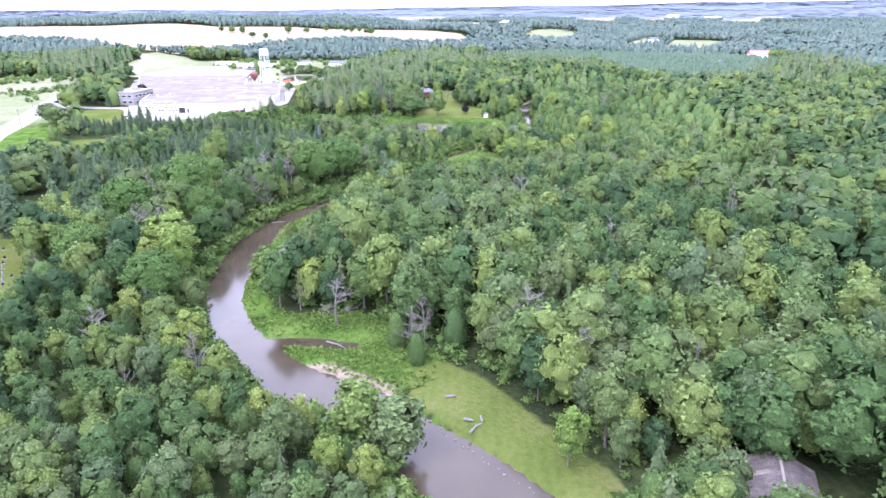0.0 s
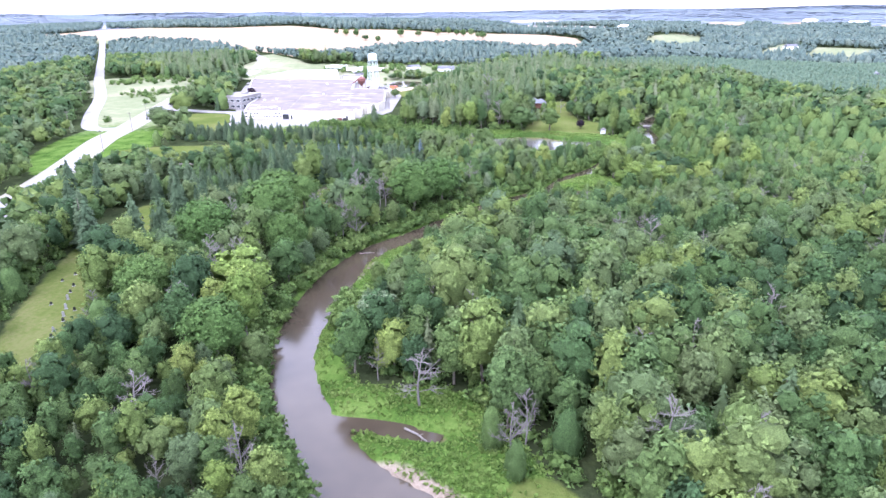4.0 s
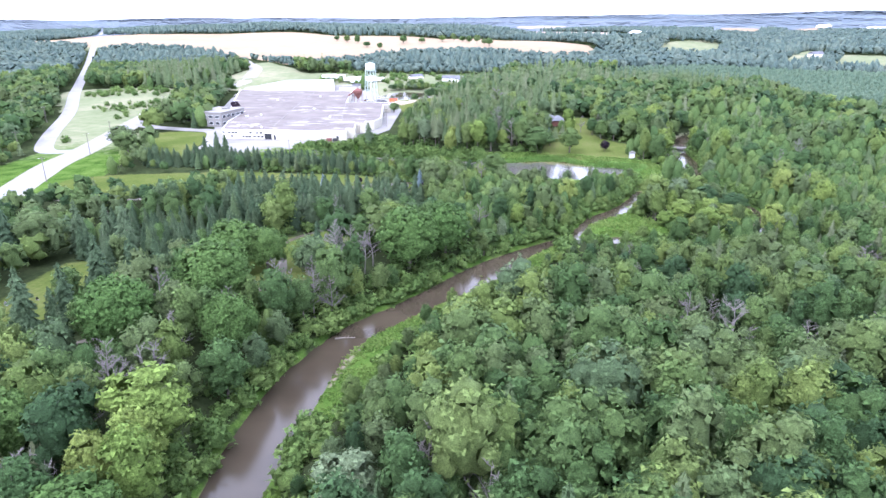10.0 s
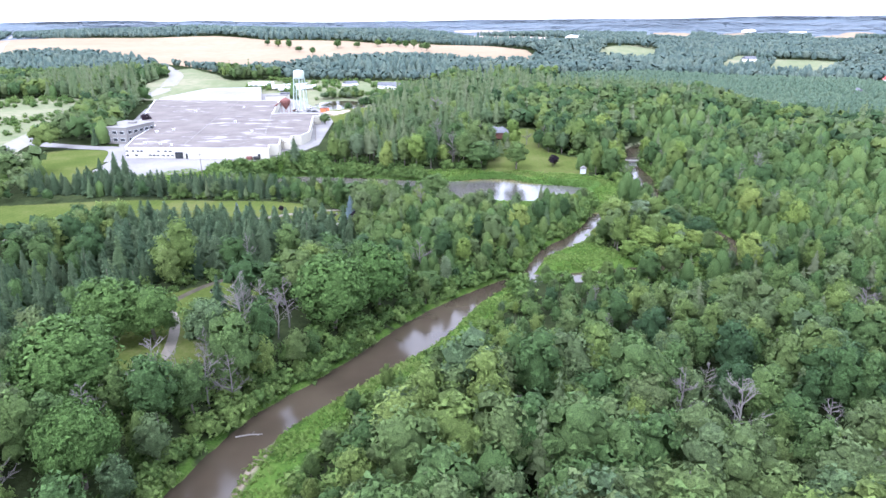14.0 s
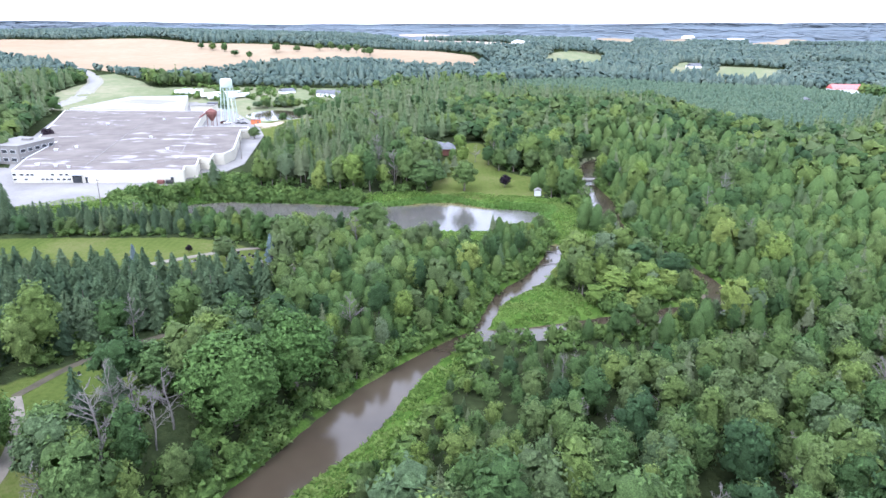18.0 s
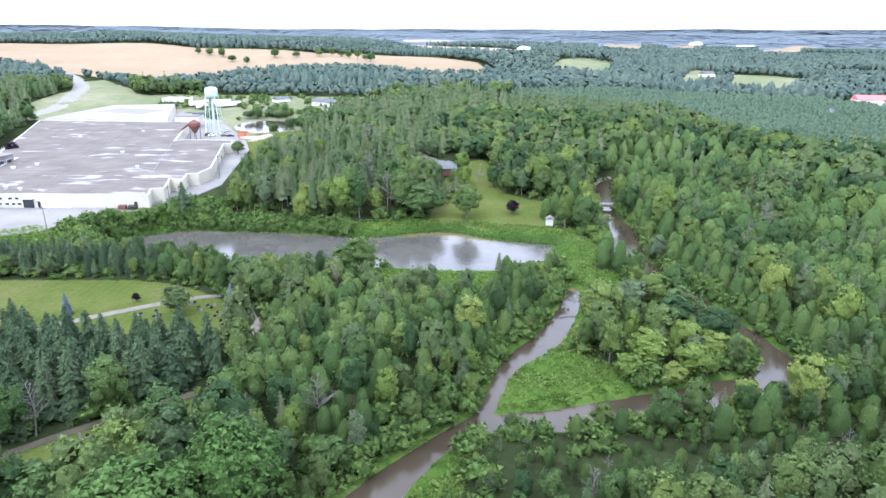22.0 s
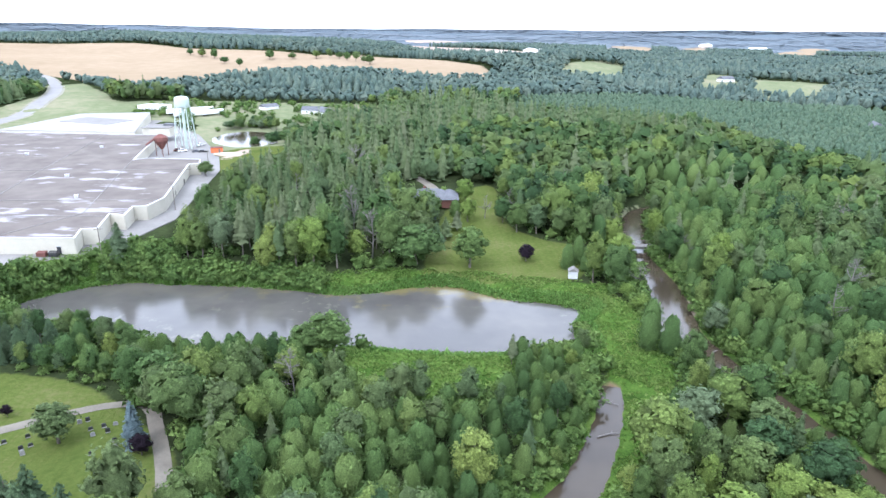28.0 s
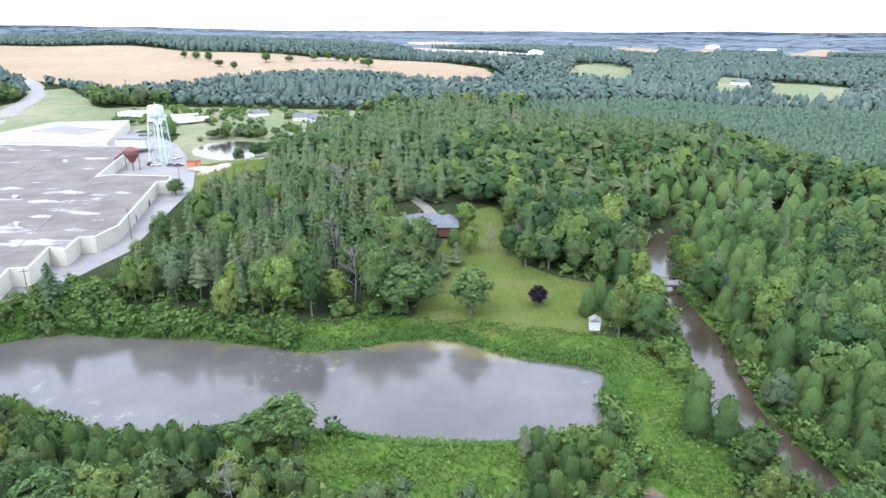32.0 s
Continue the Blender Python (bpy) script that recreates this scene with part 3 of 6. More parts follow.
def ribbon(name, line, width, mat, lift, over, label, category, parent=None, level=None):
    """A strip along a line, laid on the ground or at a level; width: half, or None to take each row's own."""
    q = smooth_line(line, 3.0)
    d = np.gradient(q[:, :2], axis=0)
    d /= np.hypot(*d.T)[:, None] + 1e-9
    side = np.stack([d[:, 1], -d[:, 0]], 1)
    w = (q[:, 2] if width is None else np.full(len(q), width)) + over
    rows = np.linspace(-1, 1, 5)
    pts = q[:, None, :2] + side[:, None] * (rows[None, :, None] * w[:, None, None])
    z = np.full(pts.shape[:2], level) if level is not None else ground_at(pts[..., 0], pts[..., 1]) + lift
    v = np.concatenate([pts, z[..., None]], -1).reshape(-1, 3)
    n = len(q)
    k = (np.arange(n - 1)[:, None] * 5 + np.arange(4)[None]).ravel()
    me = array_mesh(name, v, np.stack([k, k + 1, k + 6, k + 5], 1).ravel(), 4, mat, True)
    ob = new(name, me)
    ob.parent = parent
    return tagged(ob, label, category, kind="structure")


def sheet(name, loop, mat, level, label, category, drop=0.0):
    """A flat sheet with a rounded outline; drop: thickness below its top."""
    q = smooth_loop(loop, 2.0) if drop == 0 else np.array(loop, float)
    bm = bmesh.new()
    f = bm.faces.new([bm.verts.new((x, y, level)) for x, y in q])
    if f.normal.z < 0:
        f.normal_flip()
    if drop:
        ext = bmesh.ops.extrude_face_region(bm, geom=[f])
        bmesh.ops.translate(bm, verts=[v for v in ext["geom"] if isinstance(v, bmesh.types.BMVert)], vec=(0, 0, -drop))
    bmesh.ops.triangulate(bm, faces=bm.faces[:])
    bmesh.ops.recalc_face_normals(bm, faces=bm.faces[:])
    me = bpy.data.meshes.new(name)
    bm.to_mesh(me)
    bm.free()
    me.materials.append(mat)
    return tagged(new(name, me), label, category, kind="structure")


ribbon("river", RIVER, None, RIVER_WATER, 0, 0.6, "shallow brown river winding between wooded banks", "river", level=0.0)
ribbon("side_channel", SIDE, None, RIVER_WATER, 0, 0.5, "narrow brown backwater beside a grassy point", "river", level=0.012)
ribbon("inlet", INLET, None, RIVER_WATER, 0, 0.5, "small dark inlet beside the river", "river", level=0.012)
sheet("pond", POND, POND_WATER, 0.02, "still murky pond with a reedy shore", "pond")
sheet("far_pond", POND2, RIVER_WATER, 4.7, "small still pond among bushes", "pond")

# ---- roads and yards ----
ROAD1 = [(-150, 140), (-185, 225), (-203, 268), (-214, 296), (-221, 322), (-232, 355), (-247, 398), (-262, 450), (-272, 500), (-276, 560), (-282, 612), (-298, 668), (-326, 725), (-362, 785), (-420, 858), (-490, 905), (-640, 960)]
ROAD2 = [(-224, 322), (-240, 322), (-270, 362), (-318, 437), (-392, 538), (-510, 705), (-700, 975), (-1100, 1540), (-1500, 2120)]
DRIVE = [(-250, 405), (-232, 390), (-205, 382), (-186, 376), (-172, 350)]
SPUR = [(-300, 412), (-282, 424), (-268, 440)]
ribbon("road_shoulder", ROAD1, 6.4, SHOULDER, 0.06, 0, "gravel shoulder along the country road", "road")
ribbon("road", ROAD1, 4.4, ASPHALT, 0.11, 0, "worn pale two-lane country road", "road")
ribbon("side_road", ROAD2, 4.0, ASPHALT, 0.1, 0, "long straight pale side road", "road")
ribbon("driveway", DRIVE, 4.0, CONCRETE, 0.12, 0, "pale concrete factory driveway", "road")
ribbon("cemetery_lane", [(-190, 246), (-150, 254), (-120, 262), (-99, 269), (-82, 280), (-66, 290.5), (-59, 291), (-55, 285), (-51, 278), (-47.3, 270), (-45, 262)],
       1.15, GRAVEL, 0.05, 0, "narrow pale gravel cemetery lane", "road")
# Same lane under the spruces; their shade is put into its colour.
ribbon("shaded_track", [(-45, 262), (-49, 252), (-60, 243), (-76, 228), (-82, 215)], 0.85, SHADED_EARTH, 0.05, 0, "worn earth track coloured dark for the shade of the spruces", "road")
ribbon("lower_lane", [(-82, 215), (-77, 208), (-73.5, 201), (-71, 192), (-73, 187), (-83, 176), (-100, 150)], 1.0, GRAVEL, 0.05, 0, "narrow gravel lane through the old cemetery", "road")
YARD_Z = 7.05
sheet("factory_yard", LOT, CONCRETE, YARD_Z, "pale stained concrete factory yard", "pavement", drop=1.6)


# ---- helpers for solid parts ----
def part(name, bm, mat, parent=None, label=""):
    me = bpy.data.meshes.new(name)
    bm.to_mesh(me)
    bm.free()
    me.materials.append(mat)
    ob = new(name, me)
    ob.parent = parent
    return tagged(ob, label=label)


def box(sx, sy, sz, at=(0, 0, 0), bevel=0.03, turn=0.0, bm=None):
    """A bevelled box standing on at."""
    b = bmesh.new()
    bmesh.ops.create_cube(b, size=1)
    bmesh.ops.scale(b, verts=b.verts, vec=(sx, sy, sz))
    if bevel:
        bmesh.ops.bevel(b, geom=b.edges[:], offset=min(bevel, 0.3 * min(sx, sy, sz)), segments=1, affect="EDGES", profile=0.5)
    bmesh.ops.rotate(b, verts=b.verts, cent=(0, 0, 0), matrix=Matrix.Rotation(turn, 3, "Z"))
    bmesh.ops.translate(b, verts=b.verts, vec=(at[0], at[1], at[2] + sz / 2))
    if bm is None:
        return b
    me = bpy.data.meshes.new("tmp")
    b.to_mesh(me)
    bm.from_mesh(me)
    bpy.data.meshes.remove(me)
    b.free()
    return bm


def rod(a, b, r1, r2=None, sides=8, bm=None):
    """A tapered round bar from a to b."""
    bm = bm or bmesh.new()
    a, b = Vector(a), Vector(b)
    rot = (b - a).to_track_quat("Z", "Y").to_matrix().to_4x4()
    bmesh.ops.create_cone(bm, cap_ends=True, segments=sides, radius1=r1, radius2=r1 if r2 is None else r2, depth=(b - a).length,
                          matrix=Matrix.Translation((a + b) / 2) @ rot)
    return bm


def thing(name, at, label, category, group="", turn=0.0):
    ob = new(name)
    ob.empty_display_size = 0.3
    ob.location = at
    ob.rotation_euler = (0, 0, turn)
    return tagged(ob, label, category, group)


def gz(x, y):
    return float(ground_at(np.array([x]), np.array([y]))[0])


# ---- trees: shapes as plain triangle arrays ----
PHI = (1 + 5**0.5) / 2
ICO_V = np.array([(-1, PHI, 0), (1, PHI, 0), (-1, -PHI, 0), (1, -PHI, 0), (0, -1, PHI), (0, 1, PHI), (0, -1, -PHI), (0, 1, -PHI), (PHI, 0, -1), (PHI, 0, 1), (-PHI, 0, -1), (-PHI, 0, 1)])
ICO_V /= np.linalg.norm(ICO_V[0])
ICO_F = np.array([(0, 11, 5), (0, 5, 1), (0, 1, 7), (0, 7, 10), (0, 10, 11), (1, 5, 9), (5, 11, 4), (11, 10, 2), (10, 7, 6), (7, 1, 8),
                  (3, 9, 4), (3, 4, 2), (3, 2, 6), (3, 6, 8), (3, 8, 9), (4, 9, 5), (2, 4, 11), (6, 2, 10), (8, 6, 7), (9, 8, 1)])


def unit(v):
    return v / (np.linalg.norm(v, axis=-1, keepdims=True) + 1e-9)


def gather(pieces):
    v, f, n = [], [], 0
    for pv, pf in pieces:
        v.append(pv)
        f.append(np.asarray(pf) + n)
        n += len(pv)
    return np.vstack(v), np.vstack(f)


def soften(shape, low, high, wide, dome=0.6):
    """Gives a crown normals that lean from each leaf's own towards the crown's rounded outline."""
    v, f = shape
    c, rz = low + 0.25 * (high - low), 0.75 * (high - low)
    out = unit((v - [0, 0, c]) / np.array([wide, wide, rz]) ** 2)
    fn = unit(np.cross(v[f[:, 1]] - v[f[:, 0]], v[f[:, 2]] - v[f[:, 0]]))
    back = np.sum(fn * out[f].mean(1), 1) < 0
    f = np.where(back[:, None], f[:, ::-1], f)
    fn = np.where(back[:, None], -fn, fn)
    own = np.zeros_like(v)
    for k in range(3):
        np.add.at(own, f[:, k], fn)
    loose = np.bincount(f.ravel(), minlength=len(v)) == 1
    # Bodies under the loose leaves get a fixed darker tone: crown shade painted in.
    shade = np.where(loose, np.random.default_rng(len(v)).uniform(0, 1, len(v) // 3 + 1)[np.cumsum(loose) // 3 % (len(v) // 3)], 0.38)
    return v, f, unit(unit(own) * (1 - dome) + out * dome), shade


def set_leaf_data(me, normals, shade):
    """Normals, and a shade for every leaf spray, fixed and darker on the crown's body."""
    me.attributes.new("shade", "FLOAT", "POINT").data.foreach_set("value", np.asarray(shade, np.float32))
    me.attributes.new("custom_normal", "FLOAT_VECTOR", "POINT").data.foreach_set("vector", np.asarray(normals, np.float32).ravel())


def lump(rng, centre, radius, squash=0.85, rough=0.16):
    v = ICO_V @ np.linalg.qr(rng.normal(size=(3, 3)))[0]
    v = v * (1 + rough * rng.uniform(-1, 1, (12, 1))) * radius * np.array([1, 1, squash])
    return v + centre, ICO_F


OCT_V = np.array([(1, 0, 0), (-1, 0, 0), (0, 1, 0), (0, -1, 0), (0, 0, 1), (0, 0, -1)], float)
OCT_F = np.array([(0, 2, 4), (2, 1, 4), (1, 3, 4), (3, 0, 4), (2, 0, 5), (1, 2, 5), (3, 1, 5), (0, 3, 5)])


def nub(rng, centre, radius):
    v = OCT_V @ np.linalg.qr(rng.normal(size=(3, 3)))[0]
    return v * radius * rng.uniform(0.8, 1.25, (6, 1)) + centre, OCT_F


def leaves(rng, at, facing, size, spread=0.5):
    """Single pointed leaf sprays at points."""
    n = len(at)
    facing = unit(facing + spread * rng.normal(size=(n, 3)))
    u = unit(np.cross(facing, rng.normal(size=(n, 3))))
    w = np.cross(facing, u)
    s = size * rng.uniform(0.6, 1.4, (n, 1))
    v = np.stack([at + u * s * 0.75, at - u * s * 0.4 + w * s * 0.55, at - u * s * 0.4 - w * s * 0.55], 1)
    return v.reshape(-1, 3), np.arange(n * 3).reshape(-1, 3)


def broadleaf_crown(rng, lobes, cards, size, height=13.0, radius=3.7, low=0.3, fine=True):
    """Domed crown of leafy clumps of uneven size round the limbs, with loose leaf sprays all over them."""
    cz, rz = height * (low + 1) / 2, height * (1 - low) / 2
    k = np.arange(lobes) + 0.5
    up = 1 - 1.8 * k / lobes
    t = k * 2.39996 + rng.normal(0, 0.35, lobes)
    side = np.sqrt(np.clip(1 - up**2, 0, 1))
    d = np.stack([np.cos(t) * side, np.sin(t) * side, up], 1)
    put = rng.uniform(0.56, 0.78, (lobes, 1))
    bias = rng.normal(0, 0.15, 2) * radius
    at = np.array([0, 0, cz]) + d * put * np.array([radius, radius, rz])
    at[:, :2] += bias * np.clip(up, 0, 1)[:, None]
    size_l = radius * rng.uniform(0.75, 1.35, lobes) * 1.5 / math.sqrt(lobes)
    out = [lump(rng, np.array([0, 0, cz - 0.05 * rz]), radius * 0.66, rz / radius, 0.12)]
    for c, r in zip(at, size_l):
        out.append(lump(rng, c, r * 0.78, 0.85, 0.2) if fine else nub(rng, c, r * 0.95))
        if cards:
            n = unit(rng.normal(size=(cards, 3)) + 1.1 * unit(c - [0, 0, cz - rz * 0.4]) + [0, 0, 0.3])
            spot = c + n * r * rng.uniform(0.74, 1.16, (cards, 1)) * [1, 1, 0.88]
            outward = unit((spot - [0, 0, cz - 0.3 * rz]) / [radius, radius, rz])
            out.append(leaves(rng, spot, unit(n * 0.9 + outward * 0.6), size, 0.45))
    if cards:
        body = lobes * cards // 2
        n = unit(rng.normal(size=(body, 3)) + [0, 0, 0.25])
        spot = np.array([0, 0, cz]) + n * rng.uniform(0.68, 0.96, (body, 1)) * [radius, radius, rz]
        out.append(leaves(rng, spot, n, size * 1.1, 0.45))
    return soften(gather(out), cz - rz, cz + rz, radius, 0.5)


def cedar_crown(rng, rings, sides, cards, size, height=10.5, radius=2.1):
    """Blunt egg-shaped crown, dense to the ground."""
    z = np.linspace(0.03, 1.0, rings)
    prof = np.clip(0.78 + z * 1.0, 0, 1) * np.clip((1.012 - z) / 0.64, 0, 1) ** 0.42
    t = np.arange(sides) * 2 * np.pi / sides
    twist = rng.uniform(0, 1, (rings, 1)) + t
    r = radius * prof[:, None] * rng.uniform(0.6, 1.0, (rings, sides))
    zz = z[:, None] * height * np.ones((1, sides)) + rng.normal(0, 0.02 * height, (rings, sides))
    v = np.stack([np.cos(twist) * r, np.sin(twist) * r, zz], -1).reshape(-1, 3)
    f = []
    for i in range(rings - 1):
        for j in range(sides):
            a, b = i * sides + j, i * sides + (j + 1) % sides
            f += [(a, b, b + sides), (a, b + sides, a + sides)]
    out = [(v, np.array(f))]
    if cards:
        q = rng.uniform(0, 1, cards) ** 1.25
        rr = radius * np.interp(q, z, prof) * rng.uniform(0.78, 1.2, cards)
        ang = rng.uniform(0, 2 * np.pi, cards)
        n = np.stack([np.cos(ang), np.sin(ang), np.full(cards, 0.45)], 1)
        at = np.stack([np.cos(ang) * rr, np.sin(ang) * rr, q * height], 1)
        fc = unit(n + 0.5 * rng.normal(size=(cards, 3)))
        w = unit(np.cross(fc, [0, 0, 1.0]))
        u = np.cross(w, fc)
        s = size * rng.uniform(0.6, 1.4, (cards, 1))
        out.append((np.stack([at + u * s * 1.0 + fc * s * 0.15, at - u * s * 0.35 + w * s * 0.42, at - u * s * 0.35 - w * s * 0.42], 1).reshape(-1, 3), np.arange(cards * 3).reshape(-1, 3)))
    return soften(gather(out), 0, height, radius * 1.3, 0.5)


def spruce_crown(rng, tiers, boughs, height=14.0, radius=2.7, top=0.98, low=0.07, twigs=0):
    """Tiers of drooping boughs round a stem."""
    out = []
    ring = np.arange(7) * 2 * np.pi / 7
    cone = np.vstack([np.stack([np.cos(ring) * radius * 0.55, np.sin(ring) * radius * 0.55, np.full(7, height * (low + 0.04))], 1), [[0, 0, height * 0.95]]])
    out.append((cone, np.array([(i, (i + 1) % 7, 7) for i in range(7)])))
    for k, z in enumerate(np.linspace(low, top - 0.03, tiers)):
        r = radius * (1 - z) ** 0.68 + 0.12
        n = max(4, int(boughs * (1 - z * 0.6)))
        t = rng.uniform(0, 6.28) + np.arange(n) * 2 * np.pi / n + rng.normal(0, 0.15, n)
        rr = r * rng.uniform(0.62, 1.18, n)
        d, s = np.stack([np.cos(t), np.sin(t)], 1), np.stack([-np.sin(t), np.cos(t)], 1)
        w = (rr * min(0.4, 3.6 / boughs))[:, None]
        zz = np.full((n, 1), z * height)
        root = np.hstack([d * 0.1, zz + 0.35 + 0.04 * height])
        mid = d * rr[:, None] * 0.62
        tip = np.hstack([d * rr[:, None], zz - 0.22 * rr[:, None]])
        left, right = np.hstack([mid + s * w, zz - 0.12 * rr[:, None]]), np.hstack([mid - s * w, zz - 0.12 * rr[:, None]])
        crest = np.hstack([mid, zz + 0.12 * rr[:, None]])
        v = np.stack([root, left, tip, right, crest], 1).reshape(-1, 3)
        b = np.arange(n)[:, None] * 5
        out.append((v, np.vstack([b + [0, 1, 4], b + [1, 2, 4], b + [2, 3, 4], b + [3, 0, 4]])))
        for _ in range(twigs):
            f = rng.uniform(0.45, 1.0, (n, 1))
            at = np.hstack([d * rr[:, None] * f + s * w * rng.uniform(-1, 1, (n, 1)) * (1.3 - f), zz + (0.1 - 0.32 * f) * rr[:, None] + 0.1])
            out.append(leaves(rng, at, np.hstack([d, np.full((n, 1), 0.6)]), 0.5, 0.4))
    return soften(gather(out), 0, height, radius, 0.3)


def tube(points, radii, sides=5):
    p, r = np.array(points, float), np.array(radii, float)
    t = np.arange(sides) * 2 * np.pi / sides
    d = unit(np.gradient(p, axis=0))
    u = unit(np.cross(d, [0.31, 0.17, 0.93] if abs(d[0][2]) < 0.8 else [1, 0.1, 0]))
    w = np.cross(d, u)
    v = p[:, None] + r[:, None, None] * (np.cos(t)[None, :, None] * u[:, None] + np.sin(t)[None, :, None] * w[:, None])
    f = []
    for i in range(len(p) - 1):
        for j in range(sides):
            a, b = i * sides + j, i * sides + (j + 1) % sides
            f += [(a, b, b + sides), (a, b + sides, a + sides)]
    return v.reshape(-1, 3), np.array(f)


def trunk_shape(rng, height, radius, limbs, reach, low=0.35, rise=0.55):
    """A leaning tapered stem with limbs."""
    lean = rng.normal(0, 0.03, 2)
    z = np.linspace(0, height * 0.92, 6)
    stem = np.stack([lean[0] * z + 0.12 * np.sin(z * 0.5 + rng.uniform(0, 6)), lean[1] * z, z - 0.25], 1)
    out = [tube(stem, radius * (1 - z / height) ** 0.8 + 0.02, 6)]
    for k in range(limbs):
        h = height * rng.uniform(low, 0.8)
        t, ln = k * 2.4 + rng.uniform(-0.5, 0.5), reach * rng.uniform(0.6, 1.0) * (1.15 - h / height)
        base = np.array([np.interp(h, z, stem[:, 0]), np.interp(h, z, stem[:, 1]), h])
        d = np.array([math.cos(t), math.sin(t), rise])
        pts = [base, base + d * ln * 0.5 + [0, 0, 0.1 * ln], base + d * ln + [0, 0, 0.3 * ln]]
        out.append(tube(pts, np.array([0.42, 0.25, 0.07]) * radius * (1.2 - h / height) + 0.01, 4))
    return gather(out)


def bare_shape(rng, height, radius, reach):
    """A leafless tree: stem, limbs, branches and fine twigs."""
    z = np.linspace(0, height, 7)
    stem = np.stack([0.25 * np.sin(z * 0.45 + rng.uniform(0, 6)), 0.2 * np.sin(z * 0.4 + rng.uniform(0, 6)), z - 0.2], 1)
    out = [tube(stem, radius * (1 - z / height) ** 0.8 + 0.02, 5)]
    for k in range(15):
        h = height * rng.uniform(0.22, 0.94)
        t, ln = k * 2.4 + rng.uniform(-0.4, 0.4), reach * rng.uniform(0.7, 1.1) * (1.15 - h / height)
        base = np.array([np.interp(h, z, stem[:, 0]), np.interp(h, z, stem[:, 1]), h])
        d = np.array([math.cos(t), math.sin(t), rng.uniform(0.5, 1.1)])
        tip = base + d * ln + rng.normal(0, 0.2, 3)
        out.append(tube([base, base + d * ln * 0.5, tip], np.array([0.4, 0.26, 0.1]) * radius + 0.012, 3))
        for j in range(9):
            b = base + (tip - base) * rng.uniform(0.25, 1.0)
            e = b + (unit(d + rng.normal(0, 0.8, 3)) + [0, 0, 0.2]) * ln * rng.uniform(0.25, 0.55)
            out.append(tube([b, e], np.array([0.036, 0.018]), 3))
            for q in range(1):
                m = b + (e - b) * rng.uniform(0.4, 0.9)
                out.append(tube([m, m + unit(rng.normal(0, 0.8, 3) + [0, 0, 0.5]) * ln * 0.2], np.array([0.022, 0.012]), 3))
    return gather(out)


def shape_mesh(name, shape, mat):
    me = array_mesh(name, shape[0], shape[1].ravel(), 3, mat, True)
    if len(shape) == 4:
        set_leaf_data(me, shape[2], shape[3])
    return me


rng = np.random.default_rng(7)
FORMS = [(12, 3.6, 0.1), (13.5, 3.1, 0.12), (12.5, 4.0, 0.12), (15, 2.8, 0.08), (11.5, 3.5, 0.05), (13, 3.3, 0.15), (14, 3.7, 0.15), (12, 2.9, 0.1)]  # height, radius, bare share
NEAR = {  # crown and trunk of each variant
    "broadleaf": [(broadleaf_crown(rng, 16, 38, 0.4, h, r, low), trunk_shape(rng, 11.5, 0.22, 4, 4.0)) for h, r, low in FORMS],
    "maple": [(broadleaf_crown(rng, 40, 60, 0.44, 17 - k, 6.6, 0.03 + 0.04 * k), trunk_shape(rng, 15, 0.4, 5, 6.0)) for k in range(3)],
    "cedar": [(cedar_crown(rng, 9, 11, 480, 0.46, 10.5 + 0.5 * k, 3.1 + 0.25 * k), trunk_shape(rng, 9.5, 0.17, 0, 1)) for k in range(4)],
    "spruce": [(spruce_crown(rng, 16 + k, 13, 14, 3.2 + 0.25 * k, twigs=2), trunk_shape(rng, 13, 0.2, 0, 1)) for k in range(3)],
    "pine": [(spruce_crown(rng, 10 + k % 2, 9, 16, 3.3 + 0.3 * k, low=0.2 + 0.06 * k, twigs=4), trunk_shape(rng, 15.5, 0.18, 3, 2, 0.45, 0.2)) for k in range(4)],
}
SEMI = {
    "broadleaf": [broadleaf_crown(rng, 12, 30, 0.44, h, r, low) for h, r, low in FORMS],
    "cedar": [cedar_crown(rng, 7, 9, 320, 0.54, 10.5, 3.2) for _ in range(5)],
    "spruce": [spruce_crown(rng, 12, 9, 14, 3.3, twigs=1) for _ in range(3)],
    "pine": [spruce_crown(rng, 9, 8, 16, 3.6, low=0.18, twigs=2) for _ in range(4)],
}
MID = {
    "broadleaf": [broadleaf_crown(rng, 8, 6, 0.8, h * 0.95, r * 1.05, 0.1, False) for h, r, low in FORMS],
    "cedar": [cedar_crown(rng, 5, 7, 40, 0.85, 10.5, 3.2) for _ in range(4)],
    "spruce": [spruce_crown(rng, 7, 6, 14, 2.6) for _ in range(3)],
    "pine": [spruce_crown(rng, 6, 6, 16, 3.6, low=0.1, twigs=1) for _ in range(4)],
}
FAR = {
    "broadleaf": [soften(gather([nub(rng, np.array([0, 0, 5.0]), 4.0)] + [nub(rng, np.array([math.cos(t) * 2.3, math.sin(t) * 2.3, rng.uniform(6.5, 9.0)]), rng.uniform(1.8, 2.7)) for t in (0.3, 3.4)]), 0, 11, 4, 0.25) for _ in range(6)],
    "cedar": [soften(gather([lump(rng, np.array([0, 0, 5.0]), 2.3, 2.2, 0.15)]), 0, 10, 2.3, 0.2) for _ in range(4)],
    "pine": [cedar_crown(rng, 3, 6, 0, 1.0, 15.0, 3.2) for _ in range(4)],
}
DISTANT = {"broadleaf": [soften(gather([nub(rng, np.array([0, 0, 0.0]), 5.0)]), -60, 9, 60, 0.92) for _ in range(6)]}
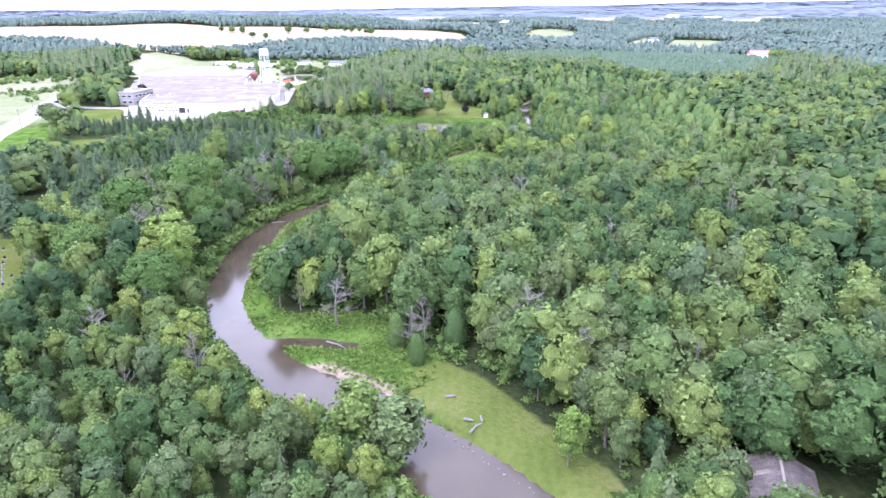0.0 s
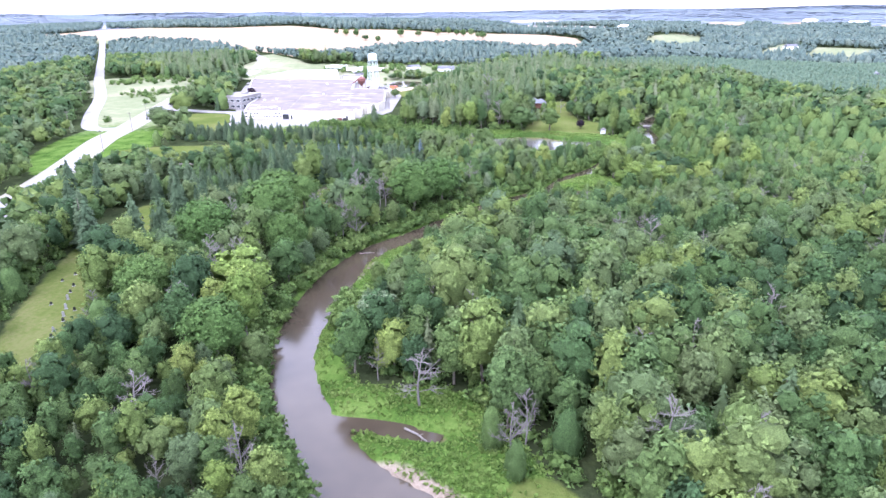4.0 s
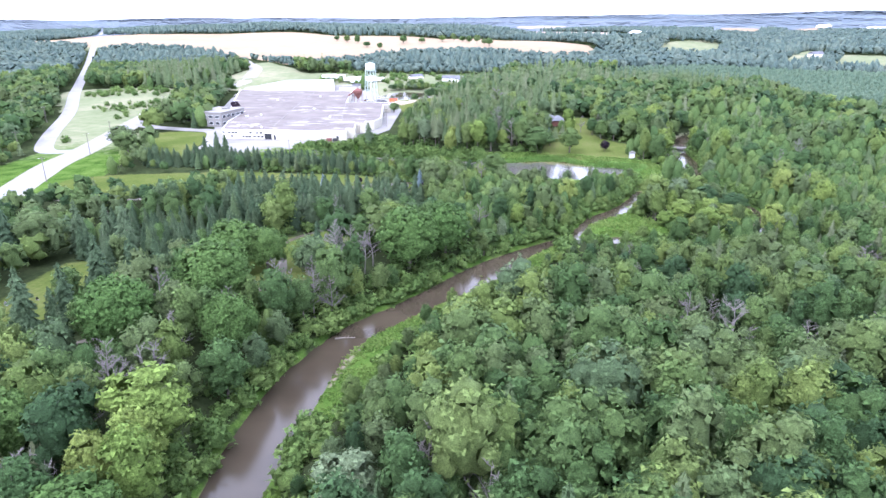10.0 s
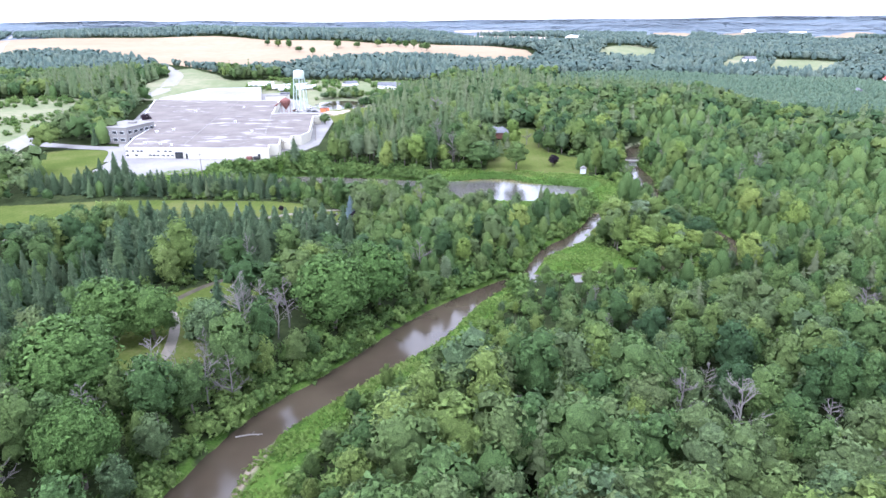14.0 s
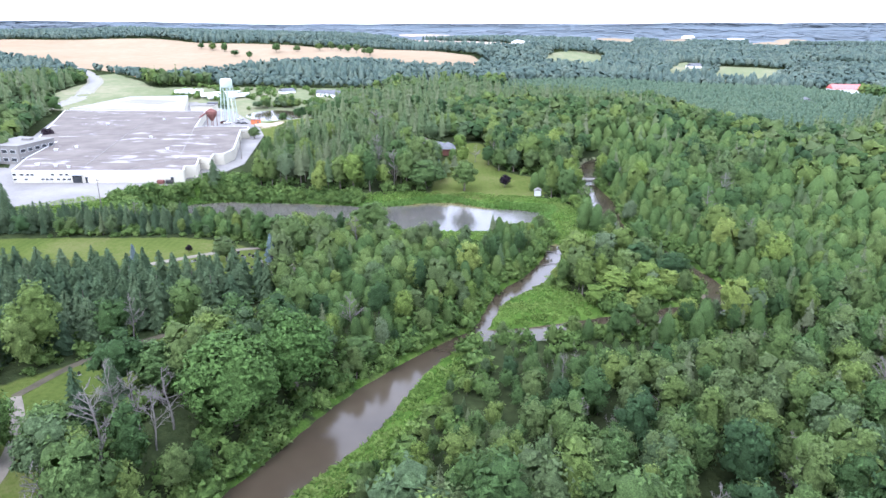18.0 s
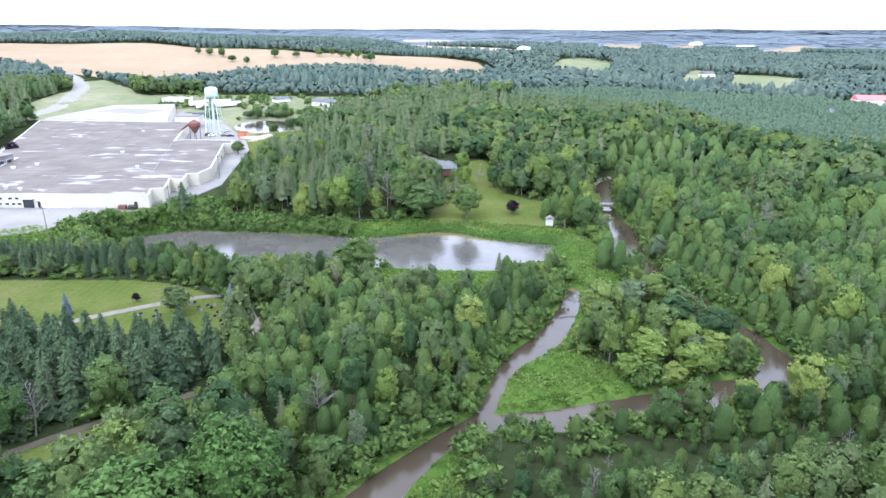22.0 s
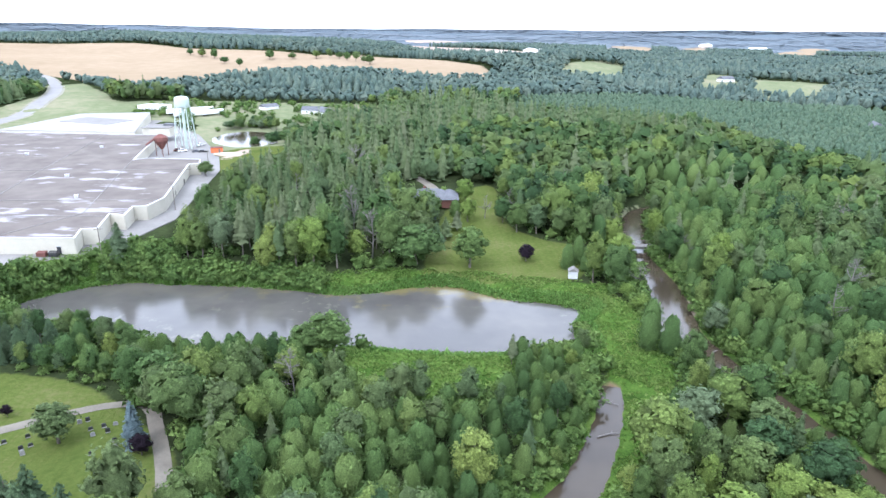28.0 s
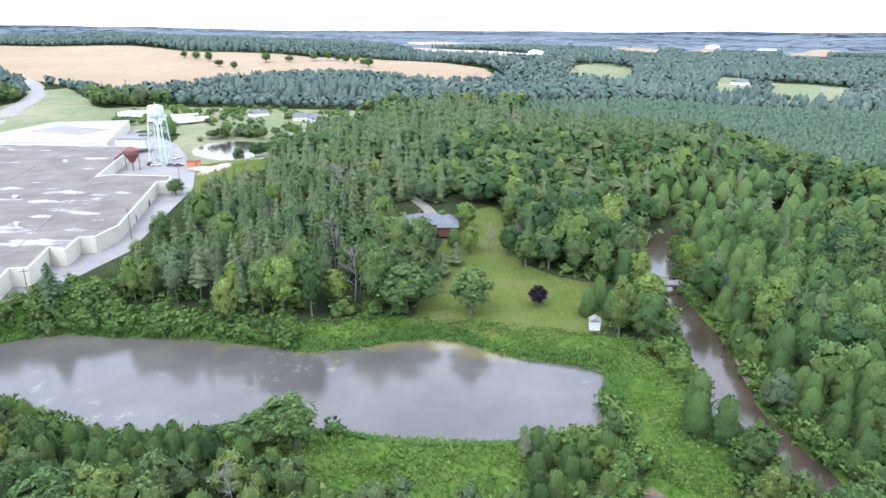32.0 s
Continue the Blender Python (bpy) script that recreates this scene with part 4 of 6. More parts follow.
BUSH = [soften(gather([nub(rng, np.array([0, 0, 0.8]), 0.85), nub(rng, np.array([0.7, 0.3, 0.6]), 0.6),
                       leaves(rng, np.array([0.2, 0.1, 0.7]) + unit(rng.normal(size=(64, 3)) + [0, 0, 0.5]) * rng.uniform(0.7, 1.3, (64, 1)), unit(rng.normal(size=(64, 3)) + [0, 0, 0.9]), 0.34)]), 0, 1.8, 1.3, 0.5) for _ in range(5)]


def forest(name, spots, shapes, mat, label, seed):
    """Trees too many to count, as one mesh. spots: rows of x, y, z, height scale, width scale."""
    g = np.random.default_rng(seed)
    v, f, tone, normals, shades, n = [], [], [], [], [], 0
    spots = np.asarray(spots)
    if len(spots) == 0:
        return None
    which = g.integers(0, len(shapes), len(spots))
    for k, (sv, sf, *sn) in enumerate(shapes):
        s = spots[which == k]
        if len(s) == 0:
            continue
        t = g.uniform(0, 2 * np.pi, len(s))
        c, q = np.cos(t)[:, None], np.sin(t)[:, None]
        x = (sv[None, :, 0] * c - sv[None, :, 1] * q) * s[:, 4:5] + s[:, 0:1]
        y = (sv[None, :, 0] * q + sv[None, :, 1] * c) * s[:, 4:5] + s[:, 1:2]
        z = sv[None, :, 2] * s[:, 3:4] + s[:, 2:3]
        v.append(np.stack([x, y, z], -1).reshape(-1, 3))
        f.append((sf[None] + (np.arange(len(s)) * len(sv))[:, None, None]).reshape(-1, 3) + n)
        if sn:
            a = sn[0]
            shades.append(np.tile(sn[1], len(s)))
            normals.append(np.stack([a[None, :, 0] * c - a[None, :, 1] * q, a[None, :, 0] * q + a[None, :, 1] * c, np.repeat(a[None, :, 2], len(s), 0)], -1).reshape(-1, 3))
        n += len(s) * len(sv)
        tone.append(np.repeat(np.clip(g.uniform(0, 1, len(s)) + 0.22 * sway(s[:, 0], s[:, 1], 34, 7.0), 0, 1), len(sv)))
    me = array_mesh(name, np.vstack(v), np.vstack(f).ravel(), 3, mat, True)
    if normals:
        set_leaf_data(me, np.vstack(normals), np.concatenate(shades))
    me.attributes.new("tone", "FLOAT", "POINT").data.foreach_set("value", np.concatenate(tone).astype(np.float32))
    return tagged(new(name, me), label, "woodland", kind="stuff")


STOCK, MADE = {}, {}
KINDS = {
    "broadleaf": ("broadleaf_tree", "full-crowned green broadleaf tree beside the river", "tree"),
    "cedar": ("cedar_tree", "blunt dense yellow-green cedar in the valley woods", "tree"),
    "spruce": ("spruce_tree", "dark green conical spruce with drooping boughs", "tree"),
    "pine": ("pine_tree", "tall olive-green pine with a bare lower stem", "tree"),
    "dead": ("dead_tree", "leafless grey dead tree with bare branches", "dead tree"),
    "willow": ("willow_tree", "rounded pale grey-green willow on the bank", "tree"),
    "plum": ("plum_tree", "small dark purple-leaved plum on the lawn", "tree"),
    "blue": ("blue_spruce", "conical pale blue spruce beside the lane", "tree"),
    "maple": ("maple_tree", "huge broad-crowned maple above the river", "tree"),
    "bright": ("young_tree", "bright yellow-green young broadleaf tree", "tree"),
}


def plant(kind, x, y, height, width=None, label="", variant=None):
    """A tree of its own: a root with its trunk and crown."""
    MADE.setdefault(kind, [])
    k = len(MADE[kind]) if variant is None else variant
    base = {"willow": "broadleaf", "plum": "broadleaf", "bright": "broadleaf", "blue": "spruce"}.get(kind, kind)
    name, text, category = KINDS[kind]
    if kind == "dead":
        k %= 4
        full, full_r = 11.0, 3.0
    else:
        k %= len(NEAR[base])
        crown = NEAR[base][k][0][0]
        full, full_r = float(crown[:, 2].max()), float(np.abs(crown[:, :2]).max())
    s = height / full
    w = s if width is None else width / 1.68 / full_r
    if (kind, k) not in STOCK:
        root = new(name)
        root.empty_display_size = 0.5
        g = np.random.default_rng(100 + k)
        if kind == "dead":
            stem = new("trunk", shape_mesh("trunk", bare_shape(g, 11, 0.14, 3.4), DEADWOOD))
            stem.parent = root
        else:
            crown, stem_shape = NEAR[base][k]
            stem = new("trunk", shape_mesh("trunk", stem_shape, BARK))
            top = new("crown", shape_mesh("crown", crown, LEAF[kind]))
            stem.parent = top.parent = root
        tagged(root, text, category, kind.replace("_", " ") + " trees of the valley")
        STOCK[kind, k] = root
        ob = root
    else:
        ob = copy_thing(STOCK[kind, k], Matrix.Identity(4))
    turn = random.uniform(0, 6.28)
    ob.matrix_basis = Matrix.Translation((x, y, gz(x, y) - 0.05)) @ Matrix.Rotation(turn, 4, "Z") @ Matrix.Diagonal((w, w, s, 1))
    if label:
        tagged(ob, label)
    MADE[kind].append(ob)
    return ob


# ---- where the woods stand ----
PLANTATION = [(29, 655), (98, 632), (140, 598), (160, 500), (215, 482), (330, 600), (300, 700), (140, 760), (50, 720)]
OPEN = [(q, 1.5) for q in LAWNS] + [(q, 0.5) for q in MEADOWS] + [(q, 0) for q in FIELDS + BARE] + [(LOT, 3), (POND2, 4)]
HEDGE = [(-174, 299), (-150, 303), (-117, 304), (-84, 305), (-82, 312), (-118, 313), (-160, 311), (-178, 306)]
CLOSE_SPRUCES = [(-112, 236), (-100, 230), (-86, 226), (-66, 241), (-50, 251), (-47, 258), (-60, 262), (-80, 262), (-112, 264)]
NO_TREES = [
    HEDGE, CLOSE_SPRUCES,
    [(-228, 612), (-160, 598), (-120, 596), (-60, 615), (-60, 692), (-140, 706), (-218, 690)],
    [(-152, 520), (-100, 512), (-84, 530), (-92, 575), (-120, 596), (-150, 584)],
    [(-178, 313), (-120, 315), (-86, 324), (-92, 352), (-84, 360), (-84, 400), (-92, 440), (-98, 470), (-120, 470), (-110, 352), (-128, 345), (-172, 332)],
    PLANTATION,
    [(-27, 396), (3, 396), (6, 436), (-6, 446), (-22, 436), (-26, 420)],
    [(36.8, 45), (50, 43), (49, 61.6), (37.2, 61.6)],
    [(31, 352), (47, 350), (47, 382), (37, 382), (34, 375)],
    [(300, 650), (360, 650), (360, 700), (300, 700)],
]


def clear_of_roads(x, y):
    d = np.full(x.shape, 1e9)
    for line, w in ((ROAD1, 9), (ROAD2, 8), (DRIVE, 7)):
        d = np.minimum(d, bank_distance(x, y, [(*p, w) for p in line]))
    return d > 0


def open_ground(x, y):
    ok = np.zeros(x.shape, bool)
    for q, margin in OPEN:
        ok |= edge_distance(x, y, smooth_loop(q, 5) if len(q) > 6 and abs(q[0][0]) < 400 else q) > -margin
    for q in NO_TREES:
        ok |= edge_distance(x, y, q) > 0
    return ok


def scatter(x0, x1, y0, y1, step, seed):
    g = np.random.default_rng(seed)
    x, y = np.meshgrid(np.arange(x0, x1, step), np.arange(y0, y1, step * 0.9))
    x = x + (np.arange(len(x)) % 2)[:, None] * step / 2
    x, y = (x + g.uniform(-0.36, 0.36, x.shape) * step).ravel(), (y + g.uniform(-0.36, 0.36, y.shape) * step).ravel()
    keep = ~open_ground(x, y) & clear_of_roads(x, y)
    return x[keep], y[keep], g


def inside(x, y, loop):
    return edge_distance(x, y, loop) > 0


PINE_HILL = [(-108, 366), (-60, 366), (-25, 368), (-18, 405), (-12, 440), (-5, 470), (-40, 560), (-90, 540), (-95, 450)]
SPRUCE_BELTS = [
    [(-132, 200), (-113, 189), (-101, 150), (-91, 150), (-94, 190), (-88, 214), (-100, 225), (-132, 228)],
    [(-98, 220), (-85, 228), (-66, 242), (-50, 252), (-46, 258), (-60, 256), (-80, 256), (-100, 258), (-112, 240)],
    [(-172, 297), (-150, 301), (-117, 303), (-84, 304), (-84, 313), (-118, 314), (-160, 311)],
    [(-132, 200), (-118, 200), (-88, 190), (-84, 215), (-100, 230), (-130, 228)],
]
CEDARS = [
    [(28, 285), (60, 268), (62, 236), (120, 225), (150, 330), (130, 480), (60, 470), (62, 400), (54, 350), (40, 340)],
    [(-46, 262), (-30, 232), (-18, 245), (-3, 268), (22, 300), (20, 316), (6, 316), (-20, 298), (-34, 312), (-44, 300)],
    [(-84, 303), (-44, 300), (-34, 316), (-62, 318), (-84, 322)],
    [(20, 225), (60, 225), (62, 248), (20, 244), (-5, 240)],
]


def kinds_at(x, y, g):
    u = g.uniform(0, 1, len(x))
    kind = np.where(u < 0.9, "broadleaf", np.where(u < 0.95, "pine", "cedar")).astype(object)
    patch = sway(x, y, 70, 2.0)
    kind[(np.hypot(x, y - 200) > 260) & (patch > 0.25) & (u < 0.8)] = "pine"
    for q in CEDARS:
        kind[inside(x, y, q) & (u < 0.72)] = "cedar"
    kind[inside(x, y, PINE_HILL)] = "broadleaf"
    kind[inside(x, y, PINE_HILL) & (u < 0.82)] = "pine"
    for q in SPRUCE_BELTS:
        kind[inside(x, y, q) & (u < 0.85)] = "spruce"
    return kind


def growth_at(x, y):
    """How tall the woods stand: low by the loop of the river and the pond, tall on the slopes."""
    low = np.clip((y - 185) / 25, 0, 1) * np.clip((x + 52) / 14, 0, 1) * np.clip((345 - y) / 20, 0, 1) * np.clip((165 - x) / 60, 0, 1)
    belt = inside(x, y, SPRUCE_BELTS[2]) | inside(x, y, CEDARS[2])
    shore = np.clip((y - 286) / 10, 0, 1) * np.clip((332 - y) / 8, 0, 1) * np.clip((-30 - x) / 20, 0, 1)
    young = 1 - 0.4 * np.clip((122 - y) / 18, 0, 1) * np.clip((river_x(y) - x) / 3, 0, 1) * np.clip((x + 95) / 20, 0, 1)
    young *= 1 - 0.4 * np.clip((-70 - x) / 12, 0, 1) * np.clip((y - 455) / 20, 0, 1) * np.clip((560 - y) / 15, 0, 1) * np.clip((x + 140) / 10, 0, 1)
    west = young * np.where((x < -92) & (y > 190) & (y < 298) & (x > -235), 0.78, 1.0)
    return west * np.where(belt, 0.6, (1.05 - np.maximum(np.where(x > 40, 0.32, 0.4) * low, 0.52 * shore)) * np.where((x < -50) & (y < 260), 0.9, 1.0))


SIZE = {"broadleaf": (13, 0.62, 1.26), "cedar": (10.5, 0.75, 1.15), "spruce": (14, 0.52, 0.86), "pine": (16, 0.56, 0.88)}

# ---- the near woods ----
def river_x(y):
    q = smooth_line(RIVER, 4.0)
    q = q[q[:, 1] < 246]
    return np.interp(y, q[:, 1], q[:, 0])


x, y, g = scatter(-128, 118, 44, 428, 5.1, 21)
x2, y2, _ = scatter(-128, 118, 44, 428, 4.0, 22)
a, b = (x < 84) | (y > 225), (x2 < 84) | (y2 > 225)
x, y, x2, y2 = x[a], y[a], x2[b], y2[b]
low, low2 = growth_at(x, y) < 0.85, growth_at(x2, y2) < 0.85
x, y = np.concatenate([x[~low], x2[low2]]), np.concatenate([y[~low], y2[low2]])
wet = water_distance(x, y)
east = x > river_x(y)
strip = east & (y > 120) & (y < 242)
keep = wet > np.where(strip, 6.0, np.where(~east & (y < 112), 6.0, np.where((y > 312) & (x < 40), 3.0, 1.5)))
x, y, wet, strip = x[keep], y[keep], wet[keep], strip[keep]
kind = kinds_at(x, y, g)
grow = g.uniform(0, 1, len(x))
tall = growth_at(x, y) * (1 + 0.16 * sway(x, y, 38, 3.0)) * np.where(strip, np.clip(wet / 26, 0.42, 1.0), 1.0)
order = np.argsort(wet)
count = {"broadleaf": 0, "cedar": 0, "spruce": 0, "pine": 0, "dead": 0}
rest = {k: [] for k in SIZE}
ground_z = ground_at(x, y)
LANDMARKS = [  # kind, x, y, height, crown width, label
    ("willow", -33.5, 127, 9.5, 8.5, ""), ("dead", -21.5, 106, 10.5, 8.5, "large bare silver-grey tree at the meadow's edge"), ("dead", 13.5, 114, 13, 7.5, ""),
    ("plum", 13.5, 370, 5.2, 4.6, ""), ("blue", -55.6, 279.5, 7.8, 4.2, ""), ("plum", -53.6, 277.2, 3.6, 3.2, "small purple-leaved tree beside the blue spruce"),
    ("broadleaf", -67.3, 279.5, 6.8, 6.2, "round green tree beside the cemetery lane"), ("plum", -79.5, 286.3, 2.4, 2.0, "very small dark tree on the mown grass"),
    ("blue", -91, 279, 5.2, 2.6, "small blue-green spruce on the mown grass"), ("spruce", -97, 271, 7.5, 4.4, ""),
    ("maple", -44, 210, 16, 14, ""), ("maple", -37, 221, 15, 12.5, ""), ("maple", -85, 156, 15, 13.5, ""), ("maple", -76, 174, 16, 14, ""), ("maple", -83, 197, 13, 12, ""), ("maple", -81, 124, 13, 11, ""),
    ("maple", -60, 112, 12, 11, "pale green full maple above the river bank"), ("maple", -76, 198.5, 11, 10, ""), ("maple", -66, 160, 13, 10, ""), ("broadleaf", -137, 198, 13, 12, "dark round tree beside the old cemetery"),
    ("spruce", -112, 150, 15, 7, ""), ("spruce", -104, 156, 15.5, 7, ""), ("spruce", -101, 163, 14, 6.5, ""), ("spruce", -118, 156, 16, 7.5, ""), ("spruce", -105, 178, 15, 7, ""), ("spruce", -101, 184, 13, 6, ""), ("spruce", -140, 192, 15, 7, ""),
    ("spruce", -150, 192, 15, 7, ""), ("spruce", -131, 205, 14, 6.5, ""), ("spruce", -124, 207, 13, 6, ""), ("spruce", -128, 164, 16, 7, ""), ("spruce", -134, 172, 16, 7, ""), ("spruce", -116, 203, 14, 6.5, ""), ("spruce", -110, 196, 12.5, 6, ""),
    ("spruce", -66, 206, 11, 5, ""), ("spruce", -63, 211, 10, 5, ""), ("broadleaf", -58, 216, 10, 8, ""), ("broadleaf", -66, 199, 8.5, 8, ""),
    ("bright", 40, 273, 6.5, 7, ""), ("bright", 45, 270, 5.5, 6.5, ""), ("broadleaf", 47, 277, 7.5, 7, ""), ("broadleaf", 50.5, 280, 6.5, 6, ""), ("broadleaf", 41, 282, 8.5, 7.5, ""), ("bright", 50, 271, 4.2, 5, ""), ("broadleaf", 36, 278, 8, 7, ""), ("broadleaf", 44, 288, 8, 7, ""),
    ("bright", 33.5, 260.5, 4.5, 5, ""), ("broadleaf", 40, 294, 9, 8, ""), ("bright", 18.5, 276, 3.6, 4.5, ""), ("bright", 38, 340, 4.5, 4.5, ""), ("bright", 36, 346, 4, 4, ""),
    ("pine", -9.5, 384, 7.5, 4.6, ""), ("pine", -6, 391, 6.5, 4.4, ""), ("bright", -2.5, 398, 8, 5.5, ""), ("dead", 3.5, 401, 8, 4.6, ""), ("pine", -12, 377, 8.5, 5, ""),
    ("broadleaf", -2.5, 364.5, 12, 9.6, "round pale green tree on the mown slope"), ("broadleaf", -17.5, 366, 12, 13.5, "dark spreading tree by the pond"),
    ("bright", -34, 366, 9.5, 6.2, ""), ("cedar", 24.5, 365, 7.5, 4.6, ""), ("cedar", 28, 369, 8.5, 4.6, ""), ("cedar", 29.5, 363, 7.6, 4.4, ""),
    ("bright", 41, 372, 8.5, 7.5, ""), ("bright", 34, 358, 6.2, 7.0, ""), ("dead", 42, 356, 6.5, 5.0, "silver-grey leafless bush on the river bank"),
    ("broadleaf", 13, 392, 10, 6.5, ""), ("broadleaf", 9, 399, 9, 6, ""), ("broadleaf", 19, 391, 10, 6.5, ""), ("bright", -3, 415, 8.5, 6.5, "bright green tree beside the brick house"),
    ("cedar", -6.5, 402, 5.5, 4.2, "dark rounded evergreen before the brick house"), ("blue", -13.5, 399, 6, 3.4, "pale blue spruce below the brick house"),
    ("broadleaf", 23.5, 281, 12, 9.5, "dark round tree on the grassy point"), ("bright", 30, 266, 7.5, 8.5, ""), ("bright", 38, 263, 6.5, 7.5, ""), ("bright", 25, 261, 5, 6, ""),
    ("willow", 33, 290, 9, 8, ""), ("cedar", 36, 326, 9.5, 5.5, ""), ("cedar", 34, 321, 9, 5, ""), ("cedar", 38, 319, 9, 5.2, ""),
    ("broadleaf", -31.5, 313, 10, 8.5, "round green tree at the pond's near shore"), ("broadleaf", -36, 311.5, 8, 6.5, ""), ("broadleaf", -56, 292, 10, 8, "dark green tree above the cemetery lane"),
    ("broadleaf", -27, 232.5, 5.5, 6.5, "low round willow bush overhanging the river"), ("broadleaf", -7.5, 66.5, 11.5, 9.0, "full leafy tree at the water's edge"), ("broadleaf", -12.5, 69, 11, 8.5, "full leafy tree at the water's edge"),
    ("bright", 17, 63, 10, 5.0, ""), ("broadleaf", -205, 330, 11, 13, "dark spreading tree beside the country road"), ("broadleaf", -198, 322, 10, 11, ""),
    ("plum", -212, 400, 8, 8.5, "dark purple maple beside the factory drive"), ("plum", -205, 440, 8, 6.5, "dark purple maple beside the factory"), ("spruce", -203, 388, 9, 5, ""),
    ("spruce", -158, 318, 10, 5, ""), ("spruce", -154, 321, 11, 5, ""), ("spruce", -149, 319, 10.5, 5, ""), ("spruce", -97, 360, 9.5, 6.5, "dark spruce at the edge of the factory yard"),
    ("bright", -65, 134, 14, 12, "bright green maple above the river bank"), ("broadleaf", -62, 150, 12, 8, ""),
    ("dead", -72, 137, 12, 6, ""), ("dead", -75, 140, 12.5, 6, ""), ("dead", -70, 141, 11.5, 5.5, ""), ("dead", -55, 183, 11, 5, ""), ("dead", -58, 181, 12, 5.5, ""), ("dead", -60, 186, 10.5, 5, ""),
    ("dead", -30, 112, 8, 4, ""), ("dead", -6, 96, 9.5, 5, ""), ("dead", -4, 99, 10, 4.5, ""), ("dead", -62, 92, 10, 8, ""),
    ("dead", -62, 208, 11, 5, ""), ("dead", -57, 205, 11.5, 5, ""), ("dead", -53, 202, 11, 5, ""), ("cedar", -5, 91.5, 6.5, 3.6, ""), ("cedar", -9, 98, 7.5, 4, ""), ("cedar", 2, 97, 9, 5, ""),
    ("broadleaf", -108, 455, 6.5, 6.5, ""), ("broadleaf", -115, 548, 7, 6, ""),
]
spots_taken = np.array([(r[1], r[2], r[4] / 2) for r in LANDMARKS])
for k, lx, ly, h, w, text in LANDMARKS:
    plant(k, lx, ly, h, w, text, None if k not in ("broadleaf", "bright") else (0, 4, 7)[int(abs(lx + ly)) % 3])
gap = np.min(np.hypot(x[:, None] - spots_taken[None, :, 0], y[:, None] - spots_taken[None, :, 1]) - spots_taken[None, :, 2], 1)
for i in order:
    if gap[i] < 0.8:
        continue
    k = kind[i]
    full, lo, hi = SIZE[k]
    s = (lo + (hi - lo) * grow[i]) * tall[i] * (0.75 if wet[i] < 4 else 1.0)
    if k == "broadleaf" and g.uniform() < (0.035 if wet[i] < 12 else 0.075) and count["dead"] < 115 and y[i] > 75:
        plant("dead", x[i], y[i], 12.5 * s, 6.5 * s)
        count["dead"] += 1
    elif count[k] < 260 and 55 < y[i] < 420:
        plant("bright" if k == "broadleaf" and g.uniform() < (0.4 if y[i] < 122 and x[i] < river_x(y[i]) else 0.14) else ("willow" if k == "broadleaf" and g.uniform() < 0.02 else k), x[i], y[i], full * s * (0.9 if k == "cedar" else 1.0), 5.6 * s if k == "cedar" else None)
        count[k] += 1
    else:
        flat = 0.88 if k == "cedar" else 1.0
        rest[k].append((x[i], y[i], ground_z[i], s * flat, s * g.uniform(0.9, 1.16) * (1.12 if k == "cedar" else 1.0)))
for k, n in (("broadleaf", "broadleaf"), ("cedar", "cedar"), ("spruce", "spruce"), ("pine", "pine")):
    forest(k + "_wood", rest[k], SEMI[k], WOODS[n], "dense green " + k + " woodland over the valley floor", 5)


# ---- the woods round about, and far ----
def far_wood(x0, x1, y0, y1, step, seed, hole, shapes, grown=1.0):
    x, y, g = scatter(x0, x1, y0, y1, step, seed)
    out = (x < hole[0]) | (x > hole[1]) | (y < hole[2]) | (y > hole[3])
    if hole[1] == 84:
        out &= ~((x >= 84) & (x < 118) & (y > 225) & (y <= 428))
    out &= (x < 0.76 * (y + 40) + 40) & (x > -1.04 * (y + 30) - 40)
    x, y = x[out], y[out]
    if y0 < 600:
        d = water_distance(x, y) > 1.0
        x, y = x[d], y[d]
    kind, z = kinds_at(x, y, g), ground_at(x, y)
    if len(shapes) == 1:
        kind[:] = "broadleaf"
    s = g.uniform(0.8, 1.2, len(x)) * grown * (1 + 0.2 * sway(x, y, 60, 5.0)) * growth_at(x, y) / 1.05
    rows = np.stack([x, y, z, s, s * g.uniform(0.95, 1.2, len(x))], 1)
    for k in shapes:
        pick = kind == k
        if k == "pine" and "spruce" not in shapes:
            pick |= kind == "spruce"
        yield k, rows[pick]


for k, rows in far_wood(-480, 330, 44, 700, 7.1, 31, (-128, 84, 0, 428), MID, 0.95):
    rows[:, 4] *= 1.1
    if k == "pine":
        rows[:, 3] *= 0.95
    rows[:, 4] *= 1.05
    forest("middle_" + k + "_wood", rows, MID[k], WOODS[k], "mixed green " + k + " woodland beyond the valley", 6)
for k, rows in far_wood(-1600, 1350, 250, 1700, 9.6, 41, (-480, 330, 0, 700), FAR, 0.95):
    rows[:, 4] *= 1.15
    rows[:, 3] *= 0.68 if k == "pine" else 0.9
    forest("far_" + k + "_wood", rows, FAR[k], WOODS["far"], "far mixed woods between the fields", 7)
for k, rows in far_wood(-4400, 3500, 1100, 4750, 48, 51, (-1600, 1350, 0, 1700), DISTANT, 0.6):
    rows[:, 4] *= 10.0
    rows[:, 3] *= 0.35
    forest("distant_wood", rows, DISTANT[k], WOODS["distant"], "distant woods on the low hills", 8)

x, y = np.meshgrid(np.arange(-180, -78, 3.6), np.arange(297, 316, 3.2))
g = np.random.default_rng(18)
x, y = (x + g.uniform(-0.8, 0.8, x.shape)).ravel(), (y + g.uniform(-0.7, 0.7, y.shape)).ravel()
pick = inside(x, y, HEDGE)
